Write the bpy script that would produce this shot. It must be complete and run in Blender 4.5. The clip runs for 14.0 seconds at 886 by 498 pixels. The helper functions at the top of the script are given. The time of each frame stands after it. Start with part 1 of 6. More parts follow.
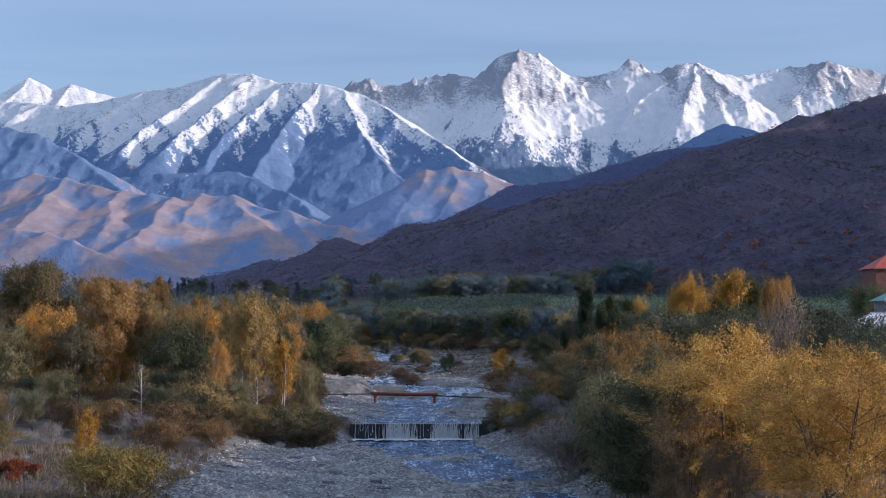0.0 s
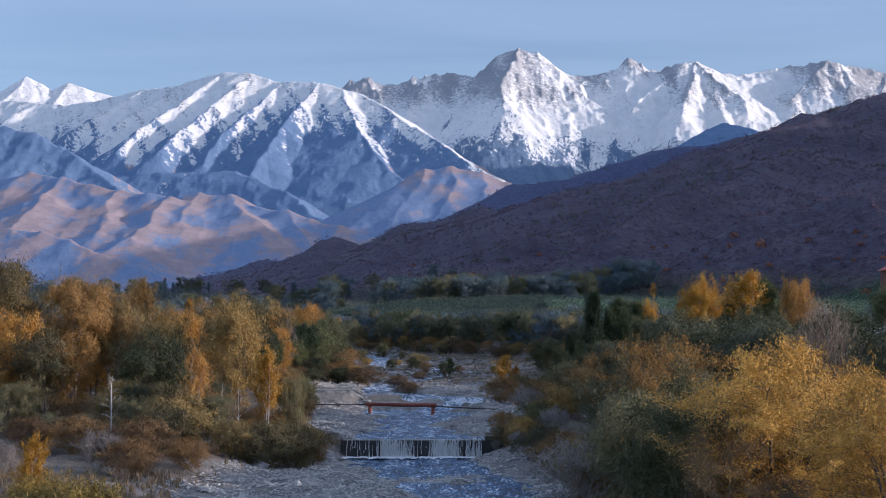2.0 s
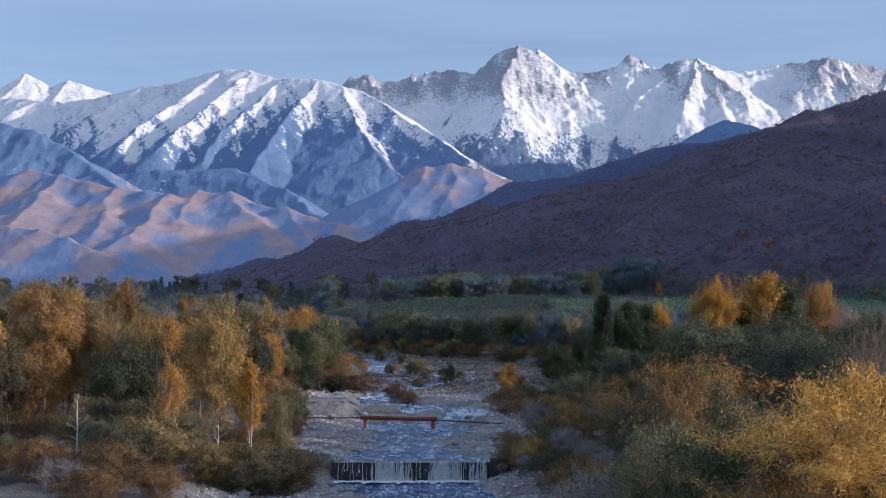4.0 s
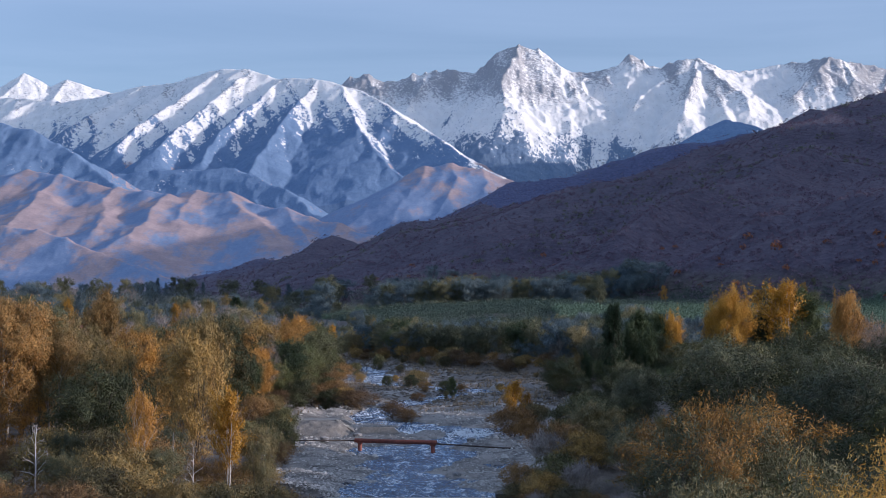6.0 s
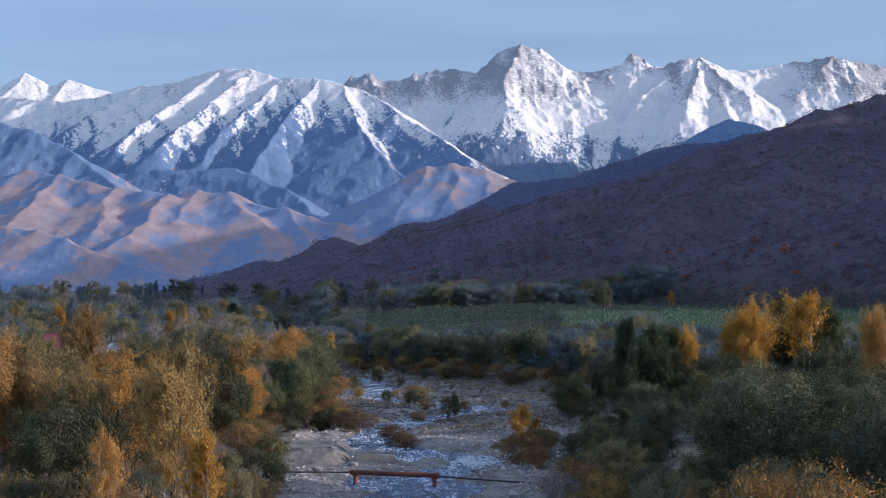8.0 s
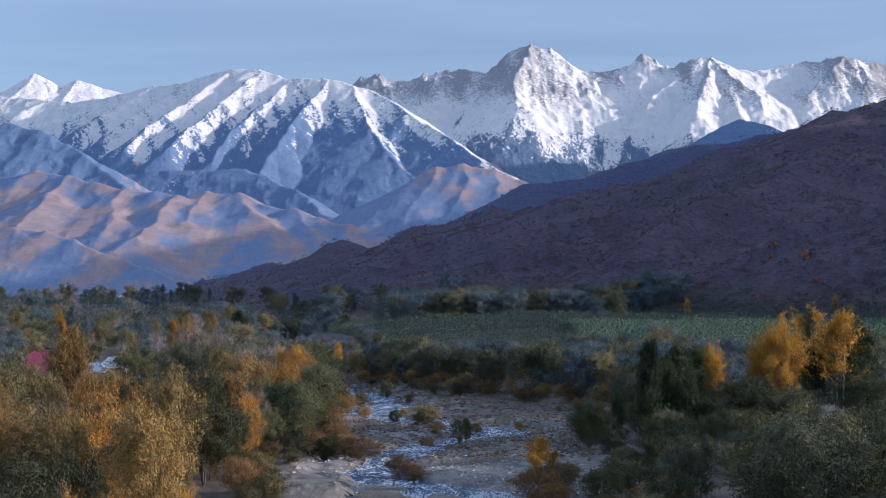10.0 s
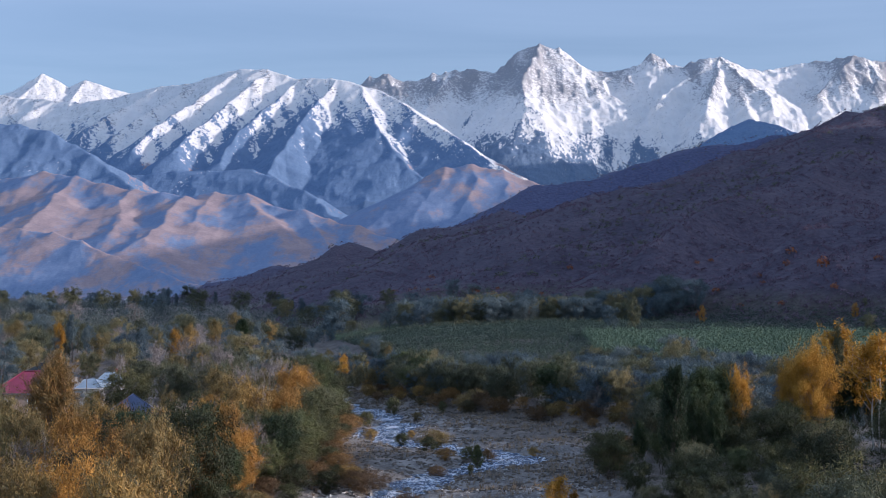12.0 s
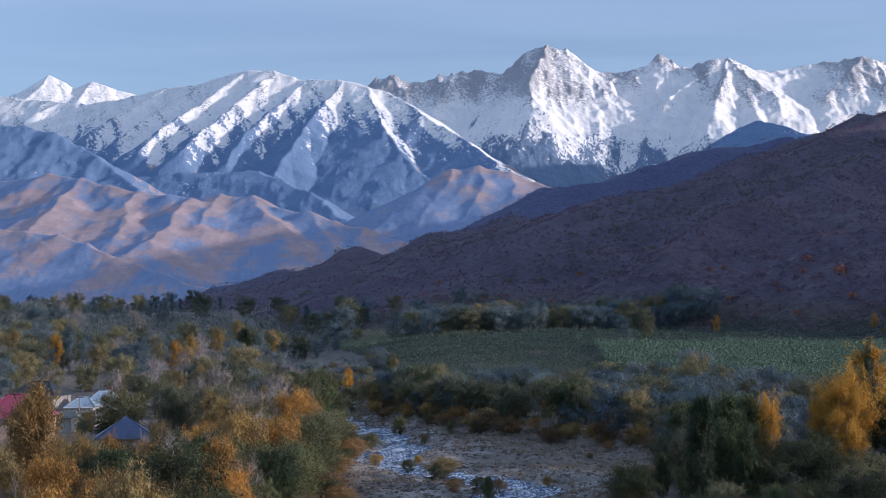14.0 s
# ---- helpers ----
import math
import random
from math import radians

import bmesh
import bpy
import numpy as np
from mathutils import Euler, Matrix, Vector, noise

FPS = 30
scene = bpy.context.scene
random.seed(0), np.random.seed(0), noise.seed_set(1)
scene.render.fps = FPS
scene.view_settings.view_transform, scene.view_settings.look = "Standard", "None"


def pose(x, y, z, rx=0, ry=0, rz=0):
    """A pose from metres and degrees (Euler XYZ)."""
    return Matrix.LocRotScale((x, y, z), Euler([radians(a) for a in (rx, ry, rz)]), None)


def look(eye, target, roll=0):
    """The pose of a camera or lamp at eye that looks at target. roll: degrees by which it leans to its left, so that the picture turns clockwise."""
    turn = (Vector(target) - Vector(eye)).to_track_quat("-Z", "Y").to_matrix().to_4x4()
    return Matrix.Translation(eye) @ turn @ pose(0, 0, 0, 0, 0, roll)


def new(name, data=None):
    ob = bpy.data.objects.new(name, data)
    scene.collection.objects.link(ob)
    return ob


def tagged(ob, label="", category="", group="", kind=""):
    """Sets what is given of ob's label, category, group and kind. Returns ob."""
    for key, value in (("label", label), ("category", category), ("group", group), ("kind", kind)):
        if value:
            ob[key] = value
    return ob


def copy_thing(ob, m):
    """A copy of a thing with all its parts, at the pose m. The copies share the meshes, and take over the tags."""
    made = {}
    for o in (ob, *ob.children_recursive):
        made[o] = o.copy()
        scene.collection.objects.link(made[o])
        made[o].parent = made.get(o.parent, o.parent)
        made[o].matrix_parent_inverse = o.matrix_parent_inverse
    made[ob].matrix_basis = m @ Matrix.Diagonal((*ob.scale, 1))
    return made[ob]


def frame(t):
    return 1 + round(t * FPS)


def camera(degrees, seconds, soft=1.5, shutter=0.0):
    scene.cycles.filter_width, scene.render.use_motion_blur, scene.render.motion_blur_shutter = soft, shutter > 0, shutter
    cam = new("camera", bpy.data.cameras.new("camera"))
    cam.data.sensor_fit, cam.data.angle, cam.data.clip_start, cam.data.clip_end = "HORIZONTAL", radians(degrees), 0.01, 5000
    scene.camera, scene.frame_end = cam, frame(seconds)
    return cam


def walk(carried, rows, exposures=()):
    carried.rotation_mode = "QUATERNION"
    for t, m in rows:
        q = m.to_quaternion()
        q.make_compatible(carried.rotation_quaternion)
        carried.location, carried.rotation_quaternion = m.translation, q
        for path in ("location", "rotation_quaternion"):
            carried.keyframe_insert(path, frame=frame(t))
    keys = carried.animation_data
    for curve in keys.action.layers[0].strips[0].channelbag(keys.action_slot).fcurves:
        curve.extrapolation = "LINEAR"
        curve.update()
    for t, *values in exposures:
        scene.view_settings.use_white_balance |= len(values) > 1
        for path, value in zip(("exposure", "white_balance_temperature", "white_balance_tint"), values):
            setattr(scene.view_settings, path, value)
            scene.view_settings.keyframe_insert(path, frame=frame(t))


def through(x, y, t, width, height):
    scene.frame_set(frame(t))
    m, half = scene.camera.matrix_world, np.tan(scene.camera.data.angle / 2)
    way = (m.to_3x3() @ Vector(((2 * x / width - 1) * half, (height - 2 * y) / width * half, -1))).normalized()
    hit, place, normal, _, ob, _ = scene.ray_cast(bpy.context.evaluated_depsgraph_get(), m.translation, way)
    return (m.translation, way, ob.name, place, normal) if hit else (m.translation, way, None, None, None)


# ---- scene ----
cam = camera(32, 14.0, soft=0.42)
PATH = [
    (0, (0.482, 0.175, 16.108), (0.355, 100.073, 20.613), -0.04),
    (0.5, (0.459, 3.307, 16.239), (0.372, 103.205, 20.741), -0.04),
    (1, (0.436, 6.431, 16.387), (0.374, 106.331, 20.863), -0.04),
    (1.5, (0.415, 9.546, 16.553), (0.380, 109.446, 21.030), -0.04),
    (2, (0.395, 12.648, 16.742), (0.352, 112.548, 21.215), -0.04),
    (2.5, (0.375, 15.736, 16.955), (0.330, 115.637, 21.387), -0.04),
    (3, (0.357, 18.807, 17.194), (0.304, 118.711, 21.568), -0.04),
    (5.5, (0.276, 33.878, 18.838), (0.220, 133.787, 23.118), -0.04),
    (6, (0.260, 36.832, 19.260), (0.207, 136.740, 23.540), -0.04),
    (6.5, (0.243, 39.765, 19.712), (0.208, 139.674, 23.985), -0.04),
    (7, (0.225, 42.679, 20.195), (0.172, 142.590, 24.414), -0.05),
    (7.5, (0.205, 45.574, 20.706), (0.152, 145.484, 24.941), -0.05),
    (8, (0.183, 48.451, 21.245), (0.018, 148.361, 25.493), -0.05),
    (10.5, (0.006, 62.640, 24.262), (-0.939, 162.546, 28.503), -0.05),
    (11, (-0.048, 65.455, 24.908), (-1.132, 165.360, 29.136), -0.05),
    (11.5, (-0.111, 68.270, 25.561), (-1.342, 168.172, 29.803), -0.05),
    (12, (-0.183, 71.088, 26.214), (-1.530, 170.989, 30.438), -0.05),
    (12.5, (-0.267, 73.912, 26.864), (-1.732, 173.812, 31.092), -0.05),
    (13, (-0.362, 76.748, 27.504), (-1.999, 176.645, 31.732), -0.05),
    (13.5, (-0.471, 79.599, 28.129), (-2.218, 179.493, 32.401), -0.05),
    (14, (-0.595, 82.471, 28.734), (-2.384, 182.364, 33.017), -0.05),
]
walk(cam, [(t, look(eye, target, roll)) for t, eye, target, roll in PATH], [(0.0, 0.55, 5720, 17), (14.0, 0.55, 5720, 17)])

# ---- light: low evening sun from behind the hill, blue sky ----
SUN = Vector((0.96, -0.16, 0.215)).normalized()
SUN_EL = math.asin(SUN.z)
SUN_AZ = math.atan2(SUN.x, SUN.y)
scene.view_settings.exposure = 0.0
world = bpy.data.worlds.new("sky")
scene.world = world
world.use_nodes = True
wn, wl_ = world.node_tree.nodes, world.node_tree.links
bg = wn["Background"]
sky = wn.new("ShaderNodeTexSky")
sky.sky_type = "NISHITA"
sky.sun_disc = False
sky.sun_elevation, sky.sun_rotation = SUN_EL, SUN_AZ
sky.altitude, sky.air_density, sky.dust_density, sky.ozone_density = 900, 0.85, 3.2, 1.3
# a thin high cirrus deck, seen in perspective, that clears towards the mountains; its overhead part is added
co = wn.new("ShaderNodeTexCoord")
axes = wn.new("ShaderNodeSeparateXYZ")
wl_.new(co.outputs["Generated"], axes.inputs[0])
height = wn.new("ShaderNodeMath")
height.operation = "MAXIMUM"
height.inputs[1].default_value = 0.04
wl_.new(axes.outputs["Z"], height.inputs[0])
deck = wn.new("ShaderNodeVectorMath")
deck.operation = "DIVIDE"
spread = wn.new("ShaderNodeCombineXYZ")
for k in range(3):
    wl_.new(height.outputs[0], spread.inputs[k])
wl_.new(co.outputs["Generated"], deck.inputs[0])
wl_.new(spread.outputs[0], deck.inputs[1])
mp = wn.new("ShaderNodeMapping")
mp.inputs["Scale"].default_value = (0.55, 1.0, 0.0)
mp.inputs["Rotation"].default_value = (0.0, 0.0, radians(12))
cirrus = wn.new("ShaderNodeTexNoise")
cirrus.inputs["Scale"].default_value, cirrus.inputs["Detail"].default_value, cirrus.inputs["Roughness"].default_value = 0.8, 7, 0.55
cirrus.inputs["Distortion"].default_value = 0.4
thin = wn.new("ShaderNodeMapRange")
thin.inputs["From Min"].default_value, thin.inputs["From Max"].default_value = 0.32, 0.75
thin.inputs["To Min"].default_value, thin.inputs["To Max"].default_value = 0.35, 0.9
# denser overhead, out of view, to brighten the shaded valley
over = wn.new("ShaderNodeMapRange")
over.interpolation_type = "SMOOTHSTEP"
over.inputs["From Min"].default_value, over.inputs["From Max"].default_value = 0.02, 0.55
over.inputs["To Min"].default_value, over.inputs["To Max"].default_value = 0.22, 0.85
wl_.new(axes.outputs["Z"], over.inputs["Value"])
cover = wn.new("ShaderNodeMath")
cover.operation = "MULTIPLY"
veil = wn.new("ShaderNodeMix")
veil.data_type = "RGBA"
veil.inputs[7].default_value = (4.2, 5.1, 6.2, 1)
wl_.new(deck.outputs[0], mp.inputs["Vector"])
wl_.new(mp.outputs[0], cirrus.inputs["Vector"])
wl_.new(cirrus.outputs[0], thin.inputs["Value"])
wl_.new(thin.outputs[0], cover.inputs[0])
wl_.new(over.outputs[0], cover.inputs[1])
wl_.new(cover.outputs[0], veil.inputs[0])
wl_.new(sky.outputs[0], veil.inputs[6])
wl_.new(veil.outputs[2], bg.inputs[0])
bg.inputs[1].default_value = 0.105
sun = new("sun", bpy.data.lights.new("sun", "SUN"))
sun.data.energy, sun.data.angle, sun.data.color = 2.8, radians(0.5), (1.0, 0.83, 0.67)
sun.matrix_world = look(SUN * 100, (0, 0, 0))

# ---- materials ----
def nodes_of(name):
    m = bpy.data.materials.new(name)
    m.use_nodes = True
    return m, m.node_tree.nodes, m.node_tree.links, m.node_tree.nodes["Principled BSDF"]


def noise_of(n, l, scale, detail=6, rough=0.6, vec=None, dist=0.0):
    t = n.new("ShaderNodeTexNoise")
    t.inputs["Scale"].default_value, t.inputs["Detail"].default_value = scale, detail
    t.inputs["Roughness"].default_value, t.inputs["Distortion"].default_value = rough, dist
    if vec is not None:
        l.new(vec, t.inputs["Vector"])
    return t.outputs["Fac"]


def ramp_of(n, l, fac, stops, mode="LINEAR"):
    r = n.new("ShaderNodeValToRGB")
    r.color_ramp.interpolation = mode
    e = r.color_ramp.elements
    while len(e) < len(stops):
        e.new(0.5)
    for k, (p, c) in zip(e, stops):
        k.position = p
        k.color = (*c, 1) if len(c) == 3 else c
    l.new(fac, r.inputs["Fac"])
    return r.outputs["Color"]


def grey(v):
    return (v, v, v)


def mix_of(n, l, fac, a, b, kind="MIX"):
    m = n.new("ShaderNodeMix")
    m.data_type, m.blend_type = "RGBA", kind
    for sock, v in ((m.inputs[0], fac), (m.inputs[6], a), (m.inputs[7], b)):
        if isinstance(v, (int, float)):
            sock.default_value = v
        elif isinstance(v, tuple):
            sock.default_value = (*v, 1)
        else:
            l.new(v, sock)
    return m.outputs[2]


def math_of(n, l, op, a, b=0.0, c=0.0, clamp=False):
    m = n.new("ShaderNodeMath")
    m.operation, m.use_clamp = op, clamp
    for k, v in enumerate((a, b, c)):
        if isinstance(v, (int, float)):
            m.inputs[k].default_value = v
        else:
            l.new(v, m.inputs[k])
    return m.outputs[0]


def bump_of(n, l, b, height, strength, distance):
    u = n.new("ShaderNodeBump")
    u.inputs["Strength"].default_value, u.inputs["Distance"].default_value = strength, distance
    l.new(height, u.inputs["Height"])
    l.new(u.outputs[0], b.inputs["Normal"])


def place_of(n, l, scale=(1, 1, 1), rot=(0, 0, 0), kind="POINT"):
    g = n.new("ShaderNodeNewGeometry")
    m = n.new("ShaderNodeMapping")
    m.vector_type = kind
    m.inputs["Scale"].default_value, m.inputs["Rotation"].default_value = scale, rot
    l.new(g.outputs["Position"], m.inputs["Vector"])
    return m.outputs[0]


def plain(name, stops, scale=3.0, rough=0.7, metal=0.0, bump=0.3, dist=0.02, fine=8.0):
    """A surface whose colour wanders between the stops at two scales."""
    m, n, l, b = nodes_of(name)
    p = place_of(n, l)
    f1, f2 = noise_of(n, l, scale, 5, 0.6, p), noise_of(n, l, scale * fine, 4, 0.6, p)
    f = math_of(n, l, "MULTIPLY_ADD", f2, 0.4, math_of(n, l, "MULTIPLY", f1, 0.6))
    k = len(stops) - 1
    l.new(ramp_of(n, l, f, [(0.32 + 0.36 * i / max(k, 1), c) for i, c in enumerate(stops)]), b.inputs["Base Color"])
    b.inputs["Roughness"].default_value, b.inputs["Metallic"].default_value = rough, metal
    bump_of(n, l, b, f2, bump, dist)
    return m


def leaf(name, stops, through=0.22, rough=0.6, drift=0.56):
    """Leaves: each takes its own tint from the stops, and a tree as a whole drifts a little."""
    m, n, l, b = nodes_of(name)
    g = n.new("ShaderNodeNewGeometry")
    info = n.new("ShaderNodeObjectInfo")
    p = place_of(n, l)
    patch = math_of(n, l, "MULTIPLY_ADD", noise_of(n, l, 2.4, 2, 0.6, p), 0.45, math_of(n, l, "MULTIPLY", noise_of(n, l, 0.6, 3, 0.6, p), 0.55))
    f = math_of(n, l, "MULTIPLY_ADD", g.outputs["Random Per Island"], 0.26, math_of(n, l, "MULTIPLY_ADD", patch, 0.9, -0.09))
    f = math_of(n, l, "ADD", f, math_of(n, l, "MULTIPLY_ADD", info.outputs["Random"], drift, -0.5 * drift))
    k = len(stops) - 1
    col = ramp_of(n, l, f, [(0.12 + 0.76 * i / max(k, 1), c) for i, c in enumerate(stops)])
    l.new(col, b.inputs["Base Color"])
    b.inputs["Roughness"].default_value = rough
    b.inputs["Specular IOR Level"].default_value = 0.25
    t = n.new("ShaderNodeBsdfTranslucent")
    l.new(col, t.inputs["Color"])
    s = n.new("ShaderNodeMixShader")
    s.inputs[0].default_value = through
    l.new(b.outputs[0], s.inputs[1])
    l.new(t.outputs[0], s.inputs[2])
    l.new(s.outputs[0], n["Material Output"].inputs["Surface"])
    return m


LEAF = {
    "amber": leaf("leaf_amber", [(0.0913, 0.0805, 0.0406), (0.219, 0.155, 0.0636), (0.402, 0.23, 0.0762), (0.633, 0.333, 0.0892)]),
    "ochre": leaf("leaf_ochre", [(0.09, 0.08, 0.03), (0.20, 0.15, 0.042), (0.36, 0.25, 0.06), (0.56, 0.38, 0.09)]),
    "gold": leaf("leaf_gold", [(0.0855, 0.0611, 0.0267), (0.319, 0.182, 0.0431), (0.684, 0.399, 0.0821), (0.9, 0.658, 0.185)], 0.16, 0.6, 0.12),
    "olive": leaf("leaf_olive", [(0.0439, 0.0576, 0.038), (0.103, 0.115, 0.07), (0.178, 0.174, 0.0953), (0.315, 0.247, 0.113)]),
    "brown": leaf("leaf_brown", [(0.0647, 0.0627, 0.0362), (0.142, 0.123, 0.0598), (0.27, 0.194, 0.0727), (0.494, 0.308, 0.0907)]),
    "orange": leaf("leaf_orange", [(0.131, 0.0748, 0.0281), (0.281, 0.155, 0.0421), (0.439, 0.234, 0.0561), (0.608, 0.337, 0.0748)]),
    "yellow": leaf("leaf_yellow", [(0.203, 0.105, 0.0169), (0.389, 0.209, 0.0305), (0.542, 0.297, 0.0406), (0.661, 0.402, 0.081)]),
    "green": leaf("leaf_green", [(0.0233, 0.0391, 0.0189), (0.05, 0.0748, 0.0331), (0.0916, 0.115, 0.0464), (0.174, 0.178, 0.0774)]),
    "deep": leaf("leaf_deep", [(0.013, 0.026, 0.014), (0.026, 0.048, 0.023), (0.045, 0.070, 0.031), (0.084, 0.105, 0.046)]),
    # leaves of far trees, with distance haze put in as pale blue
    "dark": leaf("leaf_hazed", [(0.0544, 0.0873, 0.117), (0.0933, 0.138, 0.163), (0.137, 0.185, 0.198), (0.2, 0.231, 0.223)]),
    "bronze": leaf("leaf_bronze", [(0.0558, 0.0483, 0.0377), (0.136, 0.103, 0.0605), (0.273, 0.178, 0.0807), (0.471, 0.287, 0.114)]),
    "tan": leaf("twig_tan", [(0.16, 0.115, 0.085), (0.28, 0.20, 0.145), (0.42, 0.30, 0.22)], 0.0, 0.9),
    "willow": leaf("leaf_willow", [(0.0267, 0.0345, 0.0187), (0.0578, 0.0679, 0.0325), (0.1, 0.107, 0.0476), (0.189, 0.168, 0.0725)]),
    "rust": leaf("leaf_rust", [(0.085, 0.056, 0.034), (0.17, 0.105, 0.05), (0.26, 0.155, 0.06), (0.35, 0.21, 0.075)]),
    "red": leaf("leaf_red", [(0.088, 0.0193, 0.00825), (0.198, 0.044, 0.0138), (0.275, 0.0715, 0.022), (0.33, 0.11, 0.0385)]),
    "twig": leaf("twig_grey", [(0.118, 0.108, 0.104), (0.21, 0.188, 0.181), (0.335, 0.3, 0.294)], 0.0, 0.9),
    "straw": leaf("straw", [(0.176, 0.138, 0.0923), (0.294, 0.228, 0.157), (0.422, 0.342, 0.236)], 0.2, 0.8),
    "reed": leaf("reed", [(0.105, 0.162, 0.117), (0.176, 0.254, 0.163), (0.281, 0.369, 0.217)], 0.2, 0.8),
}
BARK = plain("bark", [(0.05, 0.04, 0.03), (0.11, 0.09, 0.07), (0.17, 0.145, 0.12)], 2.0, 0.9)
BARK_PALE = plain("bark_pale", [(0.17, 0.145, 0.125), (0.30, 0.265, 0.23), (0.44, 0.40, 0.36)], 2.0, 0.85)
BARK_WHITE = plain("bark_white", [(0.42, 0.39, 0.36), (0.62, 0.58, 0.54), (0.74, 0.71, 0.67)], 2.0, 0.8)


def ground_material():
    m, n, l, b = nodes_of("valley_ground")
    p = place_of(n, l)
    big, mid, fine = noise_of(n, l, 0.035, 5, 0.6, p), noise_of(n, l, 0.35, 6, 0.65, p), noise_of(n, l, 4.0, 4, 0.7, p)
    v = n.new("ShaderNodeTexVoronoi")
    v.inputs["Scale"].default_value = 4.5
    l.new(p, v.inputs["Vector"])
    stone = ramp_of(n, l, v.outputs["Color"], [(0.0, (0.08, 0.077, 0.075)), (0.5, (0.25, 0.24, 0.232)), (1.0, (0.50, 0.485, 0.47))])
    joint = ramp_of(n, l, v.outputs["Distance"], [(0.15, grey(1.0)), (0.55, grey(0.35))])
    stone = mix_of(n, l, 1.0, stone, joint, "MULTIPLY")
    sand = ramp_of(n, l, mid, [(0.35, (0.20, 0.19, 0.18)), (0.65, (0.34, 0.32, 0.30))])
    gravel = mix_of(n, l, ramp_of(n, l, mid, [(0.42, grey(0.15)), (0.6, grey(0.85))]), stone, sand)
    soil = ramp_of(n, l, mid, [(0.3, (0.075, 0.066, 0.057)), (0.5, (0.15, 0.13, 0.112)), (0.7, (0.25, 0.215, 0.185))])
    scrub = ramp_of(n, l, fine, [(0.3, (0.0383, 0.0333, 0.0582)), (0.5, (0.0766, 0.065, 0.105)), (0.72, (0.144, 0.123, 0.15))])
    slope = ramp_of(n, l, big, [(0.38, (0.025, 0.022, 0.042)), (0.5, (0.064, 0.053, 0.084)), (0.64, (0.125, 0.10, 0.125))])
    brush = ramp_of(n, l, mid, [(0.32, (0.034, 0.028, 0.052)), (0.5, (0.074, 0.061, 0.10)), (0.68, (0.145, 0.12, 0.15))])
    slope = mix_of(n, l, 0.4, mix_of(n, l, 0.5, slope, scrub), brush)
    # distance haze put into the colour: the ridge behind turns blue
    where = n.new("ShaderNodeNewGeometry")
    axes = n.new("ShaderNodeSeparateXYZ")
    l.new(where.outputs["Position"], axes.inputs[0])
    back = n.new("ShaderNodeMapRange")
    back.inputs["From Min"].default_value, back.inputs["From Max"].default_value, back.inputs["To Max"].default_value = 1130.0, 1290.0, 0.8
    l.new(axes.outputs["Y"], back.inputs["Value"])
    haze_blue = ramp_of(n, l, mid, [(0.32, (0.045, 0.062, 0.14)), (0.5, (0.07, 0.09, 0.195)), (0.68, (0.105, 0.125, 0.245))])
    slope = mix_of(n, l, back.outputs[0], slope, haze_blue)
    att = n.new("ShaderNodeAttribute")
    att.attribute_name = "cover"
    sep = n.new("ShaderNodeSeparateColor")
    l.new(att.outputs["Color"], sep.inputs[0])
    field = ramp_of(n, l, mid, [(0.3, (0.048, 0.044, 0.045)), (0.5, (0.072, 0.064, 0.062)), (0.7, (0.10, 0.088, 0.08))])
    col = mix_of(n, l, sep.outputs[0], soil, gravel)
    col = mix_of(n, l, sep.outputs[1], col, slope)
    col = mix_of(n, l, sep.outputs[2], col, field)
    l.new(col, b.inputs["Base Color"])
    b.inputs["Roughness"].default_value = 0.9
    tuft = n.new("ShaderNodeTexVoronoi")
    tuft.inputs["Scale"].default_value = 0.42
    l.new(p, tuft.inputs["Vector"])
    mound = math_of(n, l, "MULTIPLY", math_of(n, l, "MULTIPLY_ADD", tuft.outputs["Distance"], -5.0, math_of(n, l, "MULTIPLY", mid, 8.0)), sep.outputs[1])
    hgt = math_of(n, l, "ADD", math_of(n, l, "MULTIPLY", v.outputs["Distance"], -0.6), fine)
    hgt = math_of(n, l, "ADD", hgt, mound)
    bump_of(n, l, b, hgt, 0.9, 0.12)
    return m


